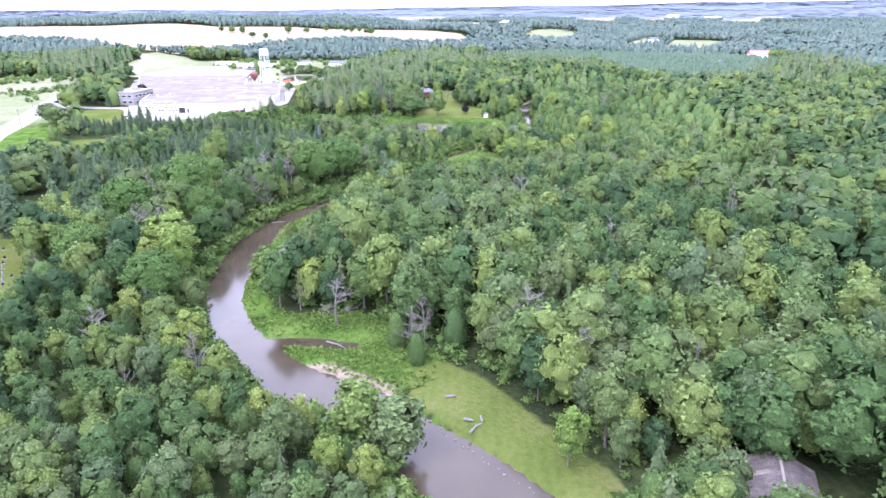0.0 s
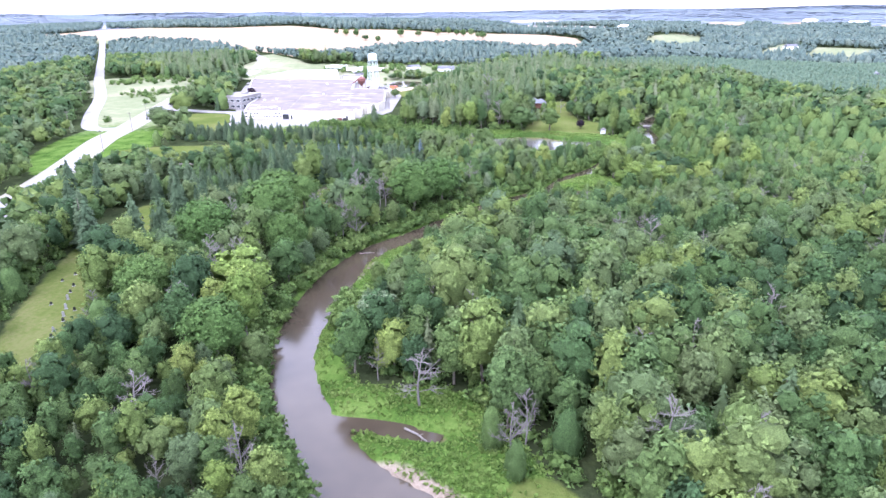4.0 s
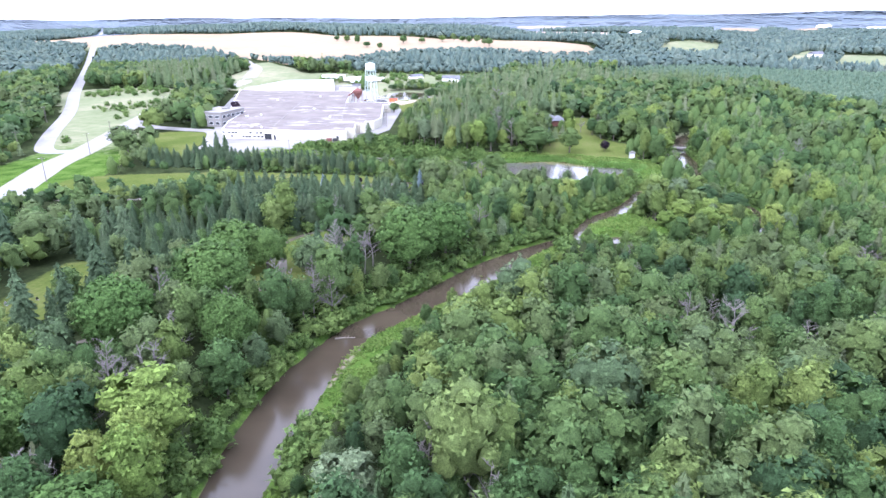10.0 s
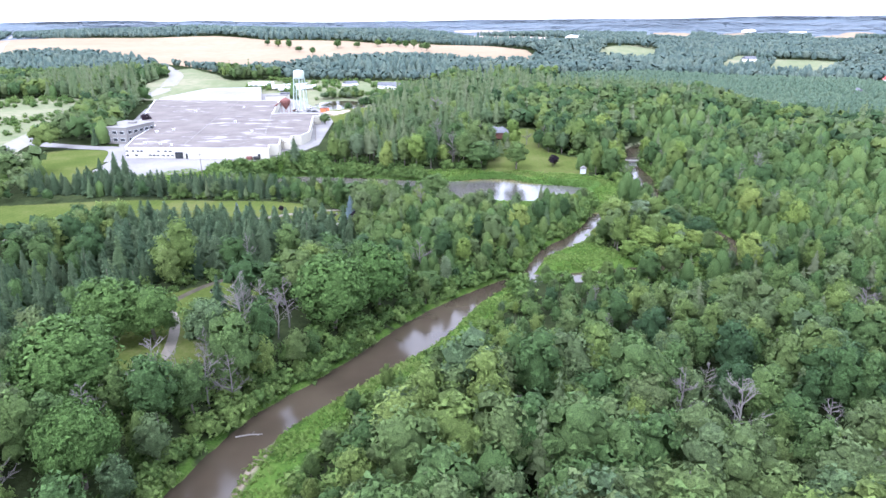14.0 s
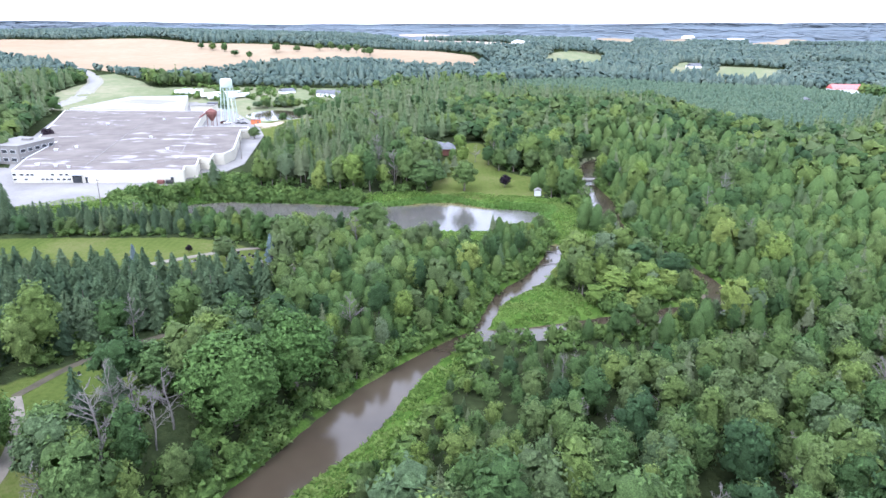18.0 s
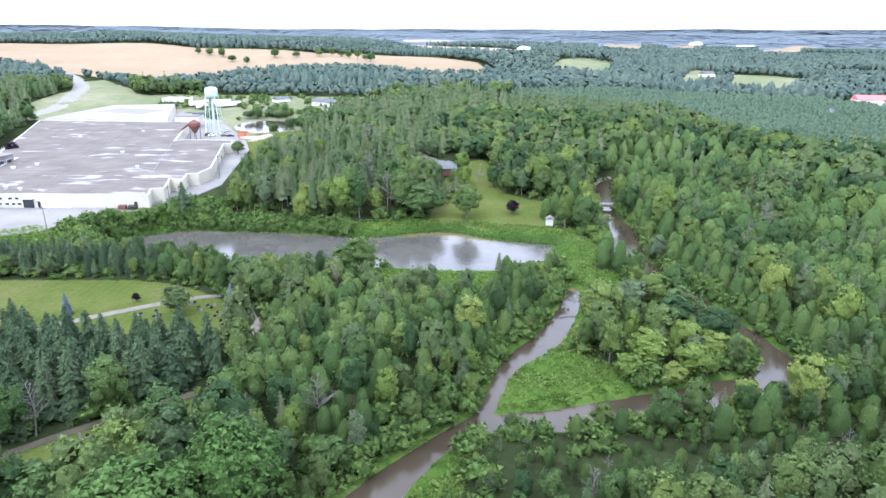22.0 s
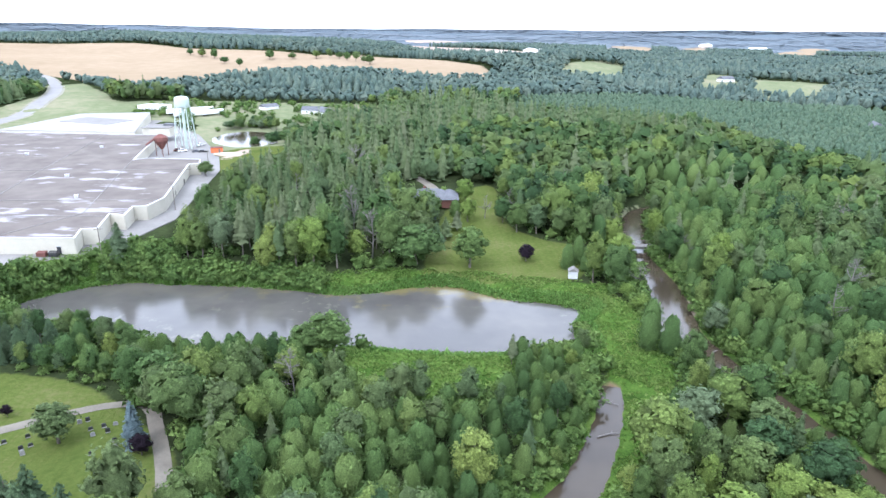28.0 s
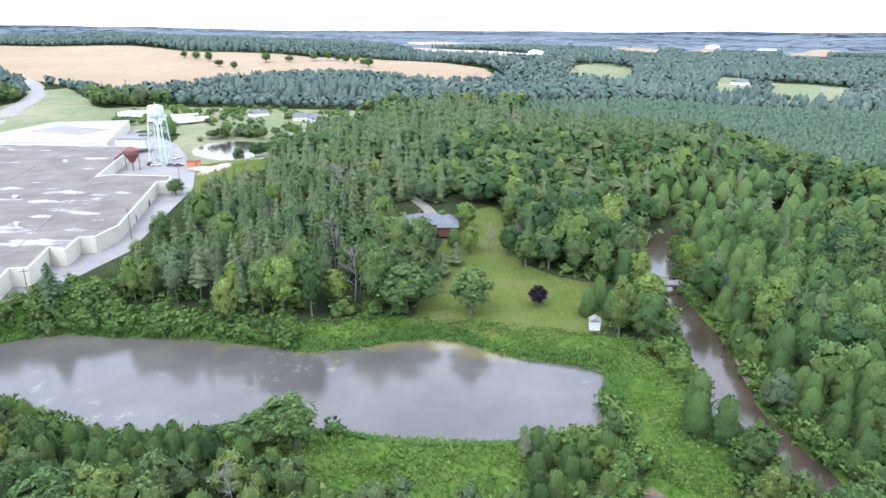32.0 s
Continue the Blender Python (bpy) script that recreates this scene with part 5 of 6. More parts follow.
for hx, hy in zip(x[pick], y[pick]):
    plant("spruce", hx, hy, g.uniform(6.5, 9.5), 4.6, "dark green spruce in a close hedge row by the lawn")
x, y = np.meshgrid(np.arange(-114, -44, 3.9), np.arange(226, 266, 3.6))
g = np.random.default_rng(28)
x, y = (x + g.uniform(-1.3, 1.3, x.shape)).ravel(), (y + g.uniform(-1.3, 1.3, y.shape)).ravel()
pick = inside(x, y, CLOSE_SPRUCES) & (bank_distance(x, y, [(*p, 2.6) for p in [(-45, 264), (-46, 258), (-49, 252), (-60, 243), (-76, 228)]]) > 0)
for hx, hy in zip(x[pick], y[pick]):
    plant("spruce", hx, hy, g.uniform(8.0, 11.5), g.uniform(5.0, 6.4), "dark green spruce in a close stand by the cemetery")
x, y = np.meshgrid(np.arange(20, 335, 3.7), np.arange(478, 765, 3.7))
g = np.random.default_rng(8)
x, y = (x + g.uniform(-1, 1, x.shape)).ravel(), (y + g.uniform(-1, 1, y.shape)).ravel()
pick = inside(x, y, PLANTATION)
x, y = x[pick], y[pick]
s = g.uniform(0.45, 0.68, len(x))
forest("pine_plantation", np.stack([x, y, ground_at(x, y), s, s * 1.05], 1), FAR["cedar"], WOODS["young"], "even pale green plantation of young pines", 12)

# ---- lone trees along the edge of the wheat field ----
FIELD_TREES = [(-359, 1098), (-338, 1084), (-317, 1071), (-291, 1032), (-263, 1002), (-243, 1066), (-215, 1071), (-185, 1079), (-169, 1086), (-155, 1081), (-141, 1058), (-127, 1038), (-113, 1009), (-104, 992)]
for k, (fx, fy) in enumerate(FIELD_TREES):
    plant("broadleaf", fx, fy, 9 + 2 * (k % 3), 10 + 2 * (k % 2), "lone dark tree at the edge of a wheat field")
# ---- trees round the back pond ----
g = np.random.default_rng(61)
x, y = g.uniform(-165, -78, 700), g.uniform(515, 610, 700)
d = -edge_distance(x, y, POND2)
pick = (d > 2) & (d < 13) & ((x > -104) | (y > 588)) & (edge_distance(x, y, LOT) < -4)
for px, py in list(zip(x[pick], y[pick]))[:48]:
    plant("broadleaf" if g.uniform() < 0.8 else "willow", px, py, g.uniform(4.5, 8), g.uniform(4.5, 7), "round green tree beside the back pond")

# ---- undergrowth ----
g = np.random.default_rng(77)
x, y = g.uniform(-125, 80, 60000), g.uniform(50, 425, 60000)
d = water_distance(x, y)
lawn = np.max([edge_distance(x, y, smooth_loop(q, 4)) for q in LAWNS], 0)
meadow = np.max([edge_distance(x, y, smooth_loop(q, 4)) for q in MEADOWS], 0)
free = (lawn < -0.5) & (edge_distance(x, y, LOT) < -1) & clear_of_roads(x, y) & (d > 0.9) & (bank_distance(x, y, [(*p, 2.4) for p in [(-67, 290), (-55, 285), (-47.3, 270), (-45, 262), (-60, 243), (-82, 215), (-71, 192)]]) > 0)
fringe = free & (((meadow < 0) & ((d < 9) | (lawn > -9) | (meadow > -7))) | ((meadow > 0) & (sway(x, y, 9, 6.0) > 0.9)))
pick = fringe & (g.uniform(0, 1, len(x)) < np.where((d < 4) & (meadow < 0), 0.5, 0.13))
s = g.uniform(0.7, 1.7, pick.sum()) * np.where(meadow[pick] > 0, 0.42, 1.15) * np.where(lawn[pick] > -2.5, 0.6, 1.0)
rows = np.stack([x[pick], y[pick], ground_at(x[pick], y[pick]) - 0.1, s, s * g.uniform(0.9, 1.3, pick.sum())], 1)
x2, y2 = g.uniform(-400, -225, 2600), g.uniform(300, 580, 2600)
near_road = edge_distance(x2, y2, MEADOWS[4]) > -6
keep2 = near_road & clear_of_roads(x2, y2) & (sway(x2, y2, 22, 3.0) > 0.15) & (g.uniform(0, 1, 2600) < 0.6)
s2 = g.uniform(0.7, 2.2, keep2.sum())
rows = np.vstack([rows, np.stack([x2[keep2], y2[keep2], ground_at(x2[keep2], y2[keep2]) - 0.1, s2, s2], 1)])
x4, y4 = g.uniform(-228, -60, 900), g.uniform(505, 706, 900)
keep4 = inside(x4, y4, NO_TREES[2]) | inside(x4, y4, NO_TREES[3])
keep4 &= (edge_distance(x4, y4, LOT) < -2) & (edge_distance(x4, y4, POND2) < -1.5) & (sway(x4, y4, 14, 2.0) > -0.1) & ((y4 > 562) | (x4 < -140))
s4 = g.uniform(0.6, 2.4, keep4.sum())
rows = np.vstack([rows, np.stack([x4[keep4], y4[keep4], ground_at(x4[keep4], y4[keep4]) - 0.1, s4, s4 * 1.1], 1)])
x3, y3 = g.uniform(-150, -42, 9000), g.uniform(316, 366, 9000)
d3 = water_distance(x3, y3)
keep3 = (d3 > 1.2) & (d3 < 10 - 4 * np.clip((x3 + 95) / 20, 0, 1)) & ((y3 > 335) | (x3 < -108)) & (edge_distance(x3, y3, LOT) < -1.5) & (g.uniform(0, 1, 9000) < 0.6)
s3 = g.uniform(0.7, 1.9, keep3.sum())
rows = np.vstack([rows, np.stack([x3[keep3], y3[keep3], ground_at(x3[keep3], y3[keep3]) - 0.15, s3, s3 * g.uniform(0.9, 1.3, keep3.sum())], 1)])
forest("shrubs", rows, BUSH, WOODS["shrub"], "bright green shrubs and saplings along the wood's edge", 9)


def tufts(name, at, height, width, mat, label, seed, lean):
    """Upright leafy tufts as one mesh: two crossed kites each."""
    g = np.random.default_rng(seed)
    n = len(at)
    h = height * g.uniform(0.6, 1.3, (n, 1))
    out = []
    for k in range(2):
        t = g.uniform(0, np.pi, n)
        w = np.stack([np.cos(t), np.sin(t), np.zeros(n)], 1) * width
        top = np.concatenate([g.normal(0, lean, (n, 2)) * h, h], 1)
        v = np.stack([at - [0, 0, 0.1], at + w + top * 0.6, at + top, at - w + top * 0.6], 1)
        b = np.arange(n)[:, None] * 4
        out.append((v.reshape(-1, 3), np.vstack([b + [0, 1, 2], b + [0, 2, 3]])))
    v, f = gather(out)
    me = array_mesh(name, v, f.ravel(), 3, mat)
    me.attributes.new("shade", "FLOAT", "POINT").data.foreach_set("value", np.repeat(g.uniform(0, 1, len(v) // 4), 4).astype(np.float32))
    me.attributes.new("tone", "FLOAT", "POINT").data.foreach_set("value", np.clip(np.repeat(g.uniform(0, 1, len(v) // 4), 4) * 0.6 + 0.2 + 0.3 * sway(v[:, 0], v[:, 1], 6, 1.0), 0, 1).astype(np.float32))
    return tagged(new(name, me), label, "undergrowth", kind="stuff")


out = []
for q in (MEADOWS[0], MEADOWS[1], MEADOWS[2], MEADOWS[3], MEADOWS[5], MEADOWS[6], MEADOWS[7], MEADOWS[8]):
    lo, hi = np.min(q, 0) - 1, np.max(q, 0) + 1
    n = int(np.prod(hi - lo) * 6)
    px, py = g.uniform(lo[0], hi[0], n), g.uniform(lo[1], hi[1], n)
    ok = (edge_distance(px, py, smooth_loop(q, 4)) > -1) & (g.uniform(0, 1, n) < 0.45 + 0.45 * sway(px, py, 4.5, 3.0))
    px, py = px[ok], py[ok]
    ok = water_distance(px, py) > 0.6
    out.append(np.stack([px[ok], py[ok]], 1))
px, py = np.vstack(out).T
tufts("meadow_weeds", np.stack([px, py, ground_at(px, py)], 1), 0.42, 0.3, WOODS["weed"], "tall yellow-green meadow weeds and grass", 3, 0.9)
x, y = g.uniform(-122, 34, 90000), g.uniform(312, 364, 90000)
d = -edge_distance(x, y, smooth_loop(POND))
pick = (d > -0.6 + 0.8 * sway(x, y, 5, 2.0)) & (d < 2.2 + 1.8 * sway(x, y, 14, 8.0) + 2.5 * (x > 10)) & (water_distance(x, y) < 7) & (g.uniform(0, 1, len(x)) < 0.6)
tufts("reeds", np.stack([x[pick], y[pick], np.maximum(ground_at(x[pick], y[pick]), -0.3)], 1), 0.75, 0.26, WOODS["reed"], "green reeds standing along the pond's shore", 4, 0.6)

# ---- factory ----
ROOF_Z = 11.7
ROOFING, rn, rl, rb = material("gravelled_tar_roof", 0.9, 0.2)
base = ramp(rn, ((0.35, (0.1, 0.086, 0.075)), (0.65, (0.15, 0.131, 0.115))))
rl.new(noise_tex(rn, rl, 0.08, 6).outputs[0], base.inputs[0])
c, mp = rn.new("ShaderNodeTexCoord"), rn.new("ShaderNodeMapping")
mp.inputs["Scale"].default_value = (0.075, 0.15, 1)
mp.inputs["Rotation"].default_value = (0, 0, 0.22)
rl.new(c.outputs["Object"], mp.inputs[0])
pale = rn.new("ShaderNodeTexNoise")
pale.inputs["Scale"].default_value, pale.inputs["Detail"].default_value = 1.0, 5
rl.new(mp.outputs[0], pale.inputs[0])
mask = ramp(rn, ((0.6, (0, 0, 0)), (0.66, (1, 1, 1))))
rl.new(pale.outputs[0], mask.inputs[0])
rl.new(mix_rgb(rn, rl, mask.outputs[0], base.outputs[0], (0.26, 0.25, 0.255)), rb.inputs["Base Color"])
bump(rn, rl, rb, noise_tex(rn, rl, 3.0).outputs[0], 0.2, 0.05)

FACT = [(-170, 356.5), (-107.5, 358), (-110, 366), (-106, 367), (-110, 381.6), (-105, 380.4), (-107, 390.2), (-103, 391), (-102, 401.5), (-115, 456), (-111, 457.2),
        (-114, 466), (-137, 467), (-141, 463), (-158, 528), (-246, 530), (-205, 434), (-197, 417), (-188, 418), (-179, 380)]
factory = thing("factory", (0, 0, 0), "sprawling single-storey cream factory with a stained flat roof", "factory")


def solid(loop, low, high):
    bm = bmesh.new()
    f = bm.faces.new([bm.verts.new((x, y, high)) for x, y in loop])
    ext = bmesh.ops.extrude_face_region(bm, geom=[f])
    bmesh.ops.translate(bm, verts=[v for v in ext["geom"] if isinstance(v, bmesh.types.BMVert)], vec=(0, 0, low - high))
    bmesh.ops.triangulate(bm, faces=[q for q in bm.faces if len(q.verts) > 4])
    bmesh.ops.recalc_face_normals(bm, faces=bm.faces[:])
    return bm


part("roof", solid(FACT, ROOF_Z - 0.5, ROOF_Z - 0.15), ROOFING, factory, "grey stained roof with pale patches")
for (ax, ay), (bx, by) in zip(FACT, FACT[1:] + FACT[:1]):
    ln, turn = math.hypot(bx - ax, by - ay), math.atan2(by - ay, bx - ax)
    part("wall", box(ln, 0.35, ROOF_Z - 6.9 - 0.12, ((ax + bx) / 2, (ay + by) / 2, 6.9), 0.0, turn), CREAM, factory)
    part("coping", box(ln + 0.3, 0.5, 0.12, ((ax + bx) / 2, (ay + by) / 2, ROOF_Z - 0.12), 0.02, turn), SILVER, factory, "grey metal coping")


def front(u):
    """A place along the front wall, u metres from its west end."""
    return -170 + u, 356.5 + u * 0.024 - 0.22


for u in (0.8, 4.8, 10.9, 12.5, 14.1, 16.5, 18.6, 20.5):
    wx, wy = front(u)
    win = part("window", box(1.5, 0.14, 0.95, (wx, wy, 7.9), 0.03, 0.024), WHITE, factory)
    part("pane", box(1.25, 0.06, 0.72, (wx, wy - 0.07, 8.02), 0, 0.024), DARK, win, "dark glass pane")
for u in (0.8, 3.5, 5.6, 7.2, 14.6, 17.8, 19.9):
    wx, wy = front(u)
    win = part("window", box(1.5, 0.14, 0.95, (wx, wy, 9.7), 0.03, 0.024), WHITE, factory)
    part("pane", box(1.25, 0.06, 0.72, (wx, wy - 0.07, 9.82), 0, 0.024), DARK, win, "dark glass pane")
wx, wy = front(23.4)
dock = part("loading_bay", box(3.4, 0.3, 3.0, (wx, wy, 7.05), 0.05, 0.024), DARK, factory, "dark open loading bay")
part("canopy", box(3.9, 1.2, 0.25, (wx, wy - 0.5, 10.05), 0.04, 0.024), SILVER, dock, "grey canopy")
for u, wd, ht, mt, text in ((28.6, 3.2, 3.2, WHITE, "white roller door"), (35.5, 3.2, 3.2, WHITE, "white roller door"), (26.9, 1.1, 2.2, DARK, "dark personnel door"), (58.2, 1.1, 2.2, DARK, "dark personnel door")):
    wx, wy = front(u)
    door = part("door", box(wd, 0.16, ht, (wx, wy, 7.05), 0.04, 0.024), mt, factory, text)
    part("door_frame", box(wd + 0.3, 0.22, 0.16, (wx, wy, 7.05 + ht), 0.02, 0.024), SILVER, door, "grey steel lintel")
for wx, wy in ((-110.6, 439), (-106.7, 421), (-105.2, 414)):
    part("door", box(1.2, 0.16, 2.2, (wx + 0.15, wy, 7.05), 0.03, math.atan2(54.5, -13)), DARK, factory, "dark personnel door")
part("door", box(3.6, 0.16, 3.4, (-191.5, 417.4, 7.05), 0.03, 0.1), DARK, factory, "dark loading door in the court")
# raised roof seams and vents
for (ax, ay), (bx, by) in (((-146, 358), (-166, 440)), ((-166, 440), (-185, 528)), ((-118, 382), (-141, 462)), ((-128, 360), (-118, 382)), ((-184, 392), (-103, 399)), ((-204, 436), (-110, 446)), ((-176, 375), (-109, 379))):
    ln, turn = math.hypot(bx - ax, by - ay), math.atan2(by - ay, bx - ax)
    part("roof_seam", box(ln, 0.26, 0.12, ((ax + bx) / 2, (ay + by) / 2, ROOF_Z - 0.14), 0.03, turn), CONCRETE, factory, "pale raised roof joint")
for vx, vy, vs in ((-166, 366, 1.2), (-158, 364, 1.0), (-176, 396, 1.3), (-171, 403, 1.1), (-150, 430, 1.2), (-190, 470, 1.3), (-168, 490, 1.1), (-130, 400, 1.0), (-152, 362, 0.9)):
    vent = part("roof_vent", box(vs, vs, 0.8, (vx, vy, ROOF_Z - 0.16), 0.05, 0.2), SILVER, factory, "grey roof vent")
    part("cap", box(vs * 1.3, vs * 1.3, 0.14, (vx, vy, ROOF_Z + 0.64), 0.03, 0.2), SILVER, vent)
# white-roofed hall behind
hall = thing("warehouse", (0, 0, 0), "long warehouse with a bright white flat roof", "warehouse")
HALL = [(-244, 532), (-172, 531), (-200, 612), (-238, 600)]
part("roof", solid(HALL, 12.2, 12.5), ROOF_SHEET, hall)
for (ax, ay), (bx, by) in zip(HALL, HALL[1:] + HALL[:1]):
    part("wall", box(math.hypot(bx - ax, by - ay), 0.3, 5.3, ((ax + bx) / 2, (ay + by) / 2, 6.9), 0, math.atan2(by - ay, bx - ax)), CREAM, hall)
part("roof_panel", box(34, 20, 0.2, (-212, 570, 12.5), 0.04, -0.3), CONCRETE, hall, "grey roof panel")
pent = thing("penthouse", (0, 0, 0), "small cream plant room on the factory roof", "plant room")
part("wall", box(14, 12, 4.4, (-163, 541, 9.6), 0.05, 0.08), CREAM, pent)
part("roof", box(14.6, 12.6, 0.35, (-163, 541, 14.0), 0.05, 0.08), CONCRETE, pent)
part("roof_hatch", box(6, 4, 1.0, (-158.5, 544, 14.35), 0.05, 0.08), SLATE, pent)

# office block
office = thing("office_block", (-194.5, 401, 6.9), "two-storey pale office block with ribbon windows", "office", turn=-0.16)
part("wall", box(17, 21, 7.6, (0, 0, 0), 0.03), CONCRETE, office)
part("roof", box(17.6, 21.6, 0.35, (0, 0, 7.6), 0.05), CONCRETE, office)
part("roof_hatch", box(3.5, 3, 0.9, (2, 3, 7.95), 0.05), CONCRETE, office)
for lv in (1.2, 4.6):
    for k in range(4):
        win = part("window", box(2.7, 0.16, 1.6, (-6 + 4.0 * k, -10.55, lv), 0.03), SILVER, office)
        part("pane", box(2.4, 0.08, 1.3, (-6 + 4.0 * k, -10.63, lv + 0.15), 0), DARK, win)
    for k in range(5):
        win = part("window", box(0.16, 2.7, 1.6, (8.55, -8 + 4.0 * k, lv), 0.03), SILVER, office)
        part("pane", box(0.08, 2.4, 1.3, (8.63, -8 + 4.0 * k, lv + 0.15), 0), DARK, win)

# water tower
TX, TY, TZ = -139.5, 516, 7.05
tower = thing("water_tower", (TX, TY, TZ), "tall pale green steel water tower on four legs", "water tower")
bm = bmesh.new()
bmesh.ops.create_uvsphere(bm, u_segments=24, v_segments=14, radius=3.5)
for v in bm.verts:
    if abs(v.co.z) < 3.4:
        rr = math.hypot(v.co.x, v.co.y)
        k = 3.5 * (1 - (abs(v.co.z) / 3.5) ** 4) ** 0.25 / max(rr, 1e-3)
        v.co.x, v.co.y = v.co.x * k, v.co.y * k
    v.co.z = v.co.z * 0.84 + 22.6
part("tank", bm, STEEL, tower)
part("finial", rod((0, 0, 25.4), (0, 0, 26.0), 0.5, 0.12, 12), STEEL, tower)
part("riser", rod((0, 0, 0), (0, 0, 20), 0.75, 0.6, 14), STEEL, tower)
feet = [(3.9 * a, 3.9 * b) for a, b in ((1, 1), (-1, 1), (-1, -1), (1, -1))]
ring = lambda k, f: (feet[k % 4][0] * (1 - f * 0.3), feet[k % 4][1] * (1 - f * 0.3), 20.5 * f)
for k in range(4):
    leg = part("leg", rod(ring(k, 0), ring(k, 1), 0.28, 0.24, 8), STEEL, tower)
    part("footing", box(1.1, 1.1, 0.35, (feet[k][0], feet[k][1], 0), 0.05), CONCRETE, leg, "concrete footing")
    for a, b in ((0.0, 0.33), (0.33, 0.66), (0.66, 1.0)):
        part("brace", rod(ring(k, b), ring(k + 1, b), 0.1, None, 6), STEEL, tower)
        part("tie_rod", rod(ring(k, a), ring(k + 1, b), 0.05, None, 5), STEEL, tower)
        part("tie_rod", rod(ring(k + 1, a), ring(k, b), 0.05, None, 5), STEEL, tower)
bm = bmesh.new()
for k in range(24):
    a0, a1 = k * math.tau / 24, (k + 1) * math.tau / 24
    p0, p1 = (3.8 * math.cos(a0), 3.8 * math.sin(a0)), (3.8 * math.cos(a1), 3.8 * math.sin(a1))
    rod((*p0, 20.9), (*p1, 20.9), 0.04, None, 4, bm)
    rod((*p0, 20.0), (*p0, 20.9), 0.03, None, 4, bm)
part("balcony_rail", bm, STEEL, tower)

# dust hopper on legs
hopper = thing("dust_hopper", (-143.5, 497, 7.05), "rust-red conical dust hopper on steel legs", "hopper")
part("cone", rod((0, 0, 3.2), (0, 0, 7.0), 0.7, 3.1, 16), RUST, hopper)
part("drum", rod((0, 0, 7.0), (0, 0, 8.6), 3.1, 3.1, 16), RUST, hopper)
part("lid", rod((0, 0, 8.6), (0, 0, 10.0), 3.1, 0.8, 16), RUST, hopper)
part("duct", rod((0, 0, 9.8), (-6, -3, 5.2), 0.5, None, 10), RUST, hopper)
for k in range(4):
    a = k * math.pi / 2 + 0.5
    part("leg", rod((2.6 * math.cos(a), 2.6 * math.sin(a), 0), (2.6 * math.cos(a), 2.6 * math.sin(a), 7.2), 0.16, None, 8), RUST, hopper)


# vehicles and yard things
def car(x, y, turn, mat, text, z=None):
    c = thing("car", (x, y, gz(x, y) if z is None else z), text, "car", "parked cars", turn)
    bm = bmesh.new()
    prof = [(-2.2, 0.35), (-2.2, 0.8), (-1.9, 0.95), (1.0, 0.98), (2.1, 0.8), (2.2, 0.4)]
    f = bm.faces.new([bm.verts.new((px, -0.85, pz)) for px, pz in prof])
    ext = bmesh.ops.extrude_face_region(bm, geom=[f])
    bmesh.ops.translate(bm, verts=[v for v in ext["geom"] if isinstance(v, bmesh.types.BMVert)], vec=(0, 1.7, 0))
    bmesh.ops.recalc_face_normals(bm, faces=bm.faces[:])
    part("body", bm, mat, c)
    bm = box(2.3, 1.5, 0.5, (-0.35, 0, 0.94), 0.14)
    part("cabin", bm, DARK, c, "dark glazed cabin")
    part("roof", box(1.5, 1.35, 0.06, (-0.4, 0, 1.43), 0.02), mat, c)
    for wx in (-1.35, 1.35):
        for wy in (-0.8, 0.8):
            part("wheel", rod((wx, wy - 0.1, 0.32), (wx, wy + 0.1, 0.32), 0.32, None, 12), TYRE, c, "black tyre")
    return c


car(-140.6, 508, 0.4, BRICK, "dark red car on the factory yard", 7.05)
car(-138, 506.9, 0.5, WHITE, "white car on the factory yard", 7.05)
car(-131, 506.6, 0.2, SLATE, "dark grey car beside the factory yard")
car(-128, 506.9, 0.2, BLACKSTONE, "black car beside the factory yard")
car(-135.5, 524, 1.3, WHITE, "white car behind the water tower", 7.05)


def trailer(x, y, turn, text, length=12.5, z=None):
    t = thing("trailer", (x, y, gz(x, y) if z is None else z), text, "trailer", "parked trailers", turn)
    part("box_body", box(length, 2.5, 2.7, (0, 0, 1.15), 0.08), WHITE, t)
    part("chassis", box(length * 0.95, 1.0, 0.3, (0, 0, 0.85), 0.03), SLATE, t, "dark steel chassis")
    for wx in (-length * 0.4, -length * 0.31):
        for wy in (-1.0, 1.0):
            part("wheel", rod((wx, wy - 0.14, 0.5), (wx, wy + 0.14, 0.5), 0.5, None, 12), TYRE, t, "black tyre")
    part("landing_leg", box(0.2, 1.6, 1.0, (length * 0.3, 0, 0.0), 0.02), SILVER, t)


for k in range(4):
    trailer(-218 + 4.2 * k, 646, 1.25, "white rounded box trailer parked in a row")
for k, (tx, ty) in enumerate(((-190, 632), (-184, 637), (-178, 643), (-181, 622), (-174, 628), (-168, 634))):
    trailer(tx, ty, 0.9, "long white trailer parked beside the warehouse", 16)
trailer(-244, 412, 0.9, "white box trailer parked beside the drive")

shanty = thing("site_hut", (-121.4, 507.2, gz(-121.4, 507.2)), "small orange-red site hut beside a sand heap", "hut", turn=0.3)
part("body", box(5.5, 3, 2.6, (0, 0, 0), 0.08), ORANGE, shanty)
part("roof", box(5.9, 3.4, 0.18, (0, 0, 2.6), 0.04), RUST, shanty)
part("door", box(0.9, 0.1, 1.9, (1.2, -1.52, 0.05), 0.02), WEATHERED, shanty)
bm = bmesh.new()
bmesh.ops.create_icosphere(bm, subdivisions=3, radius=1)
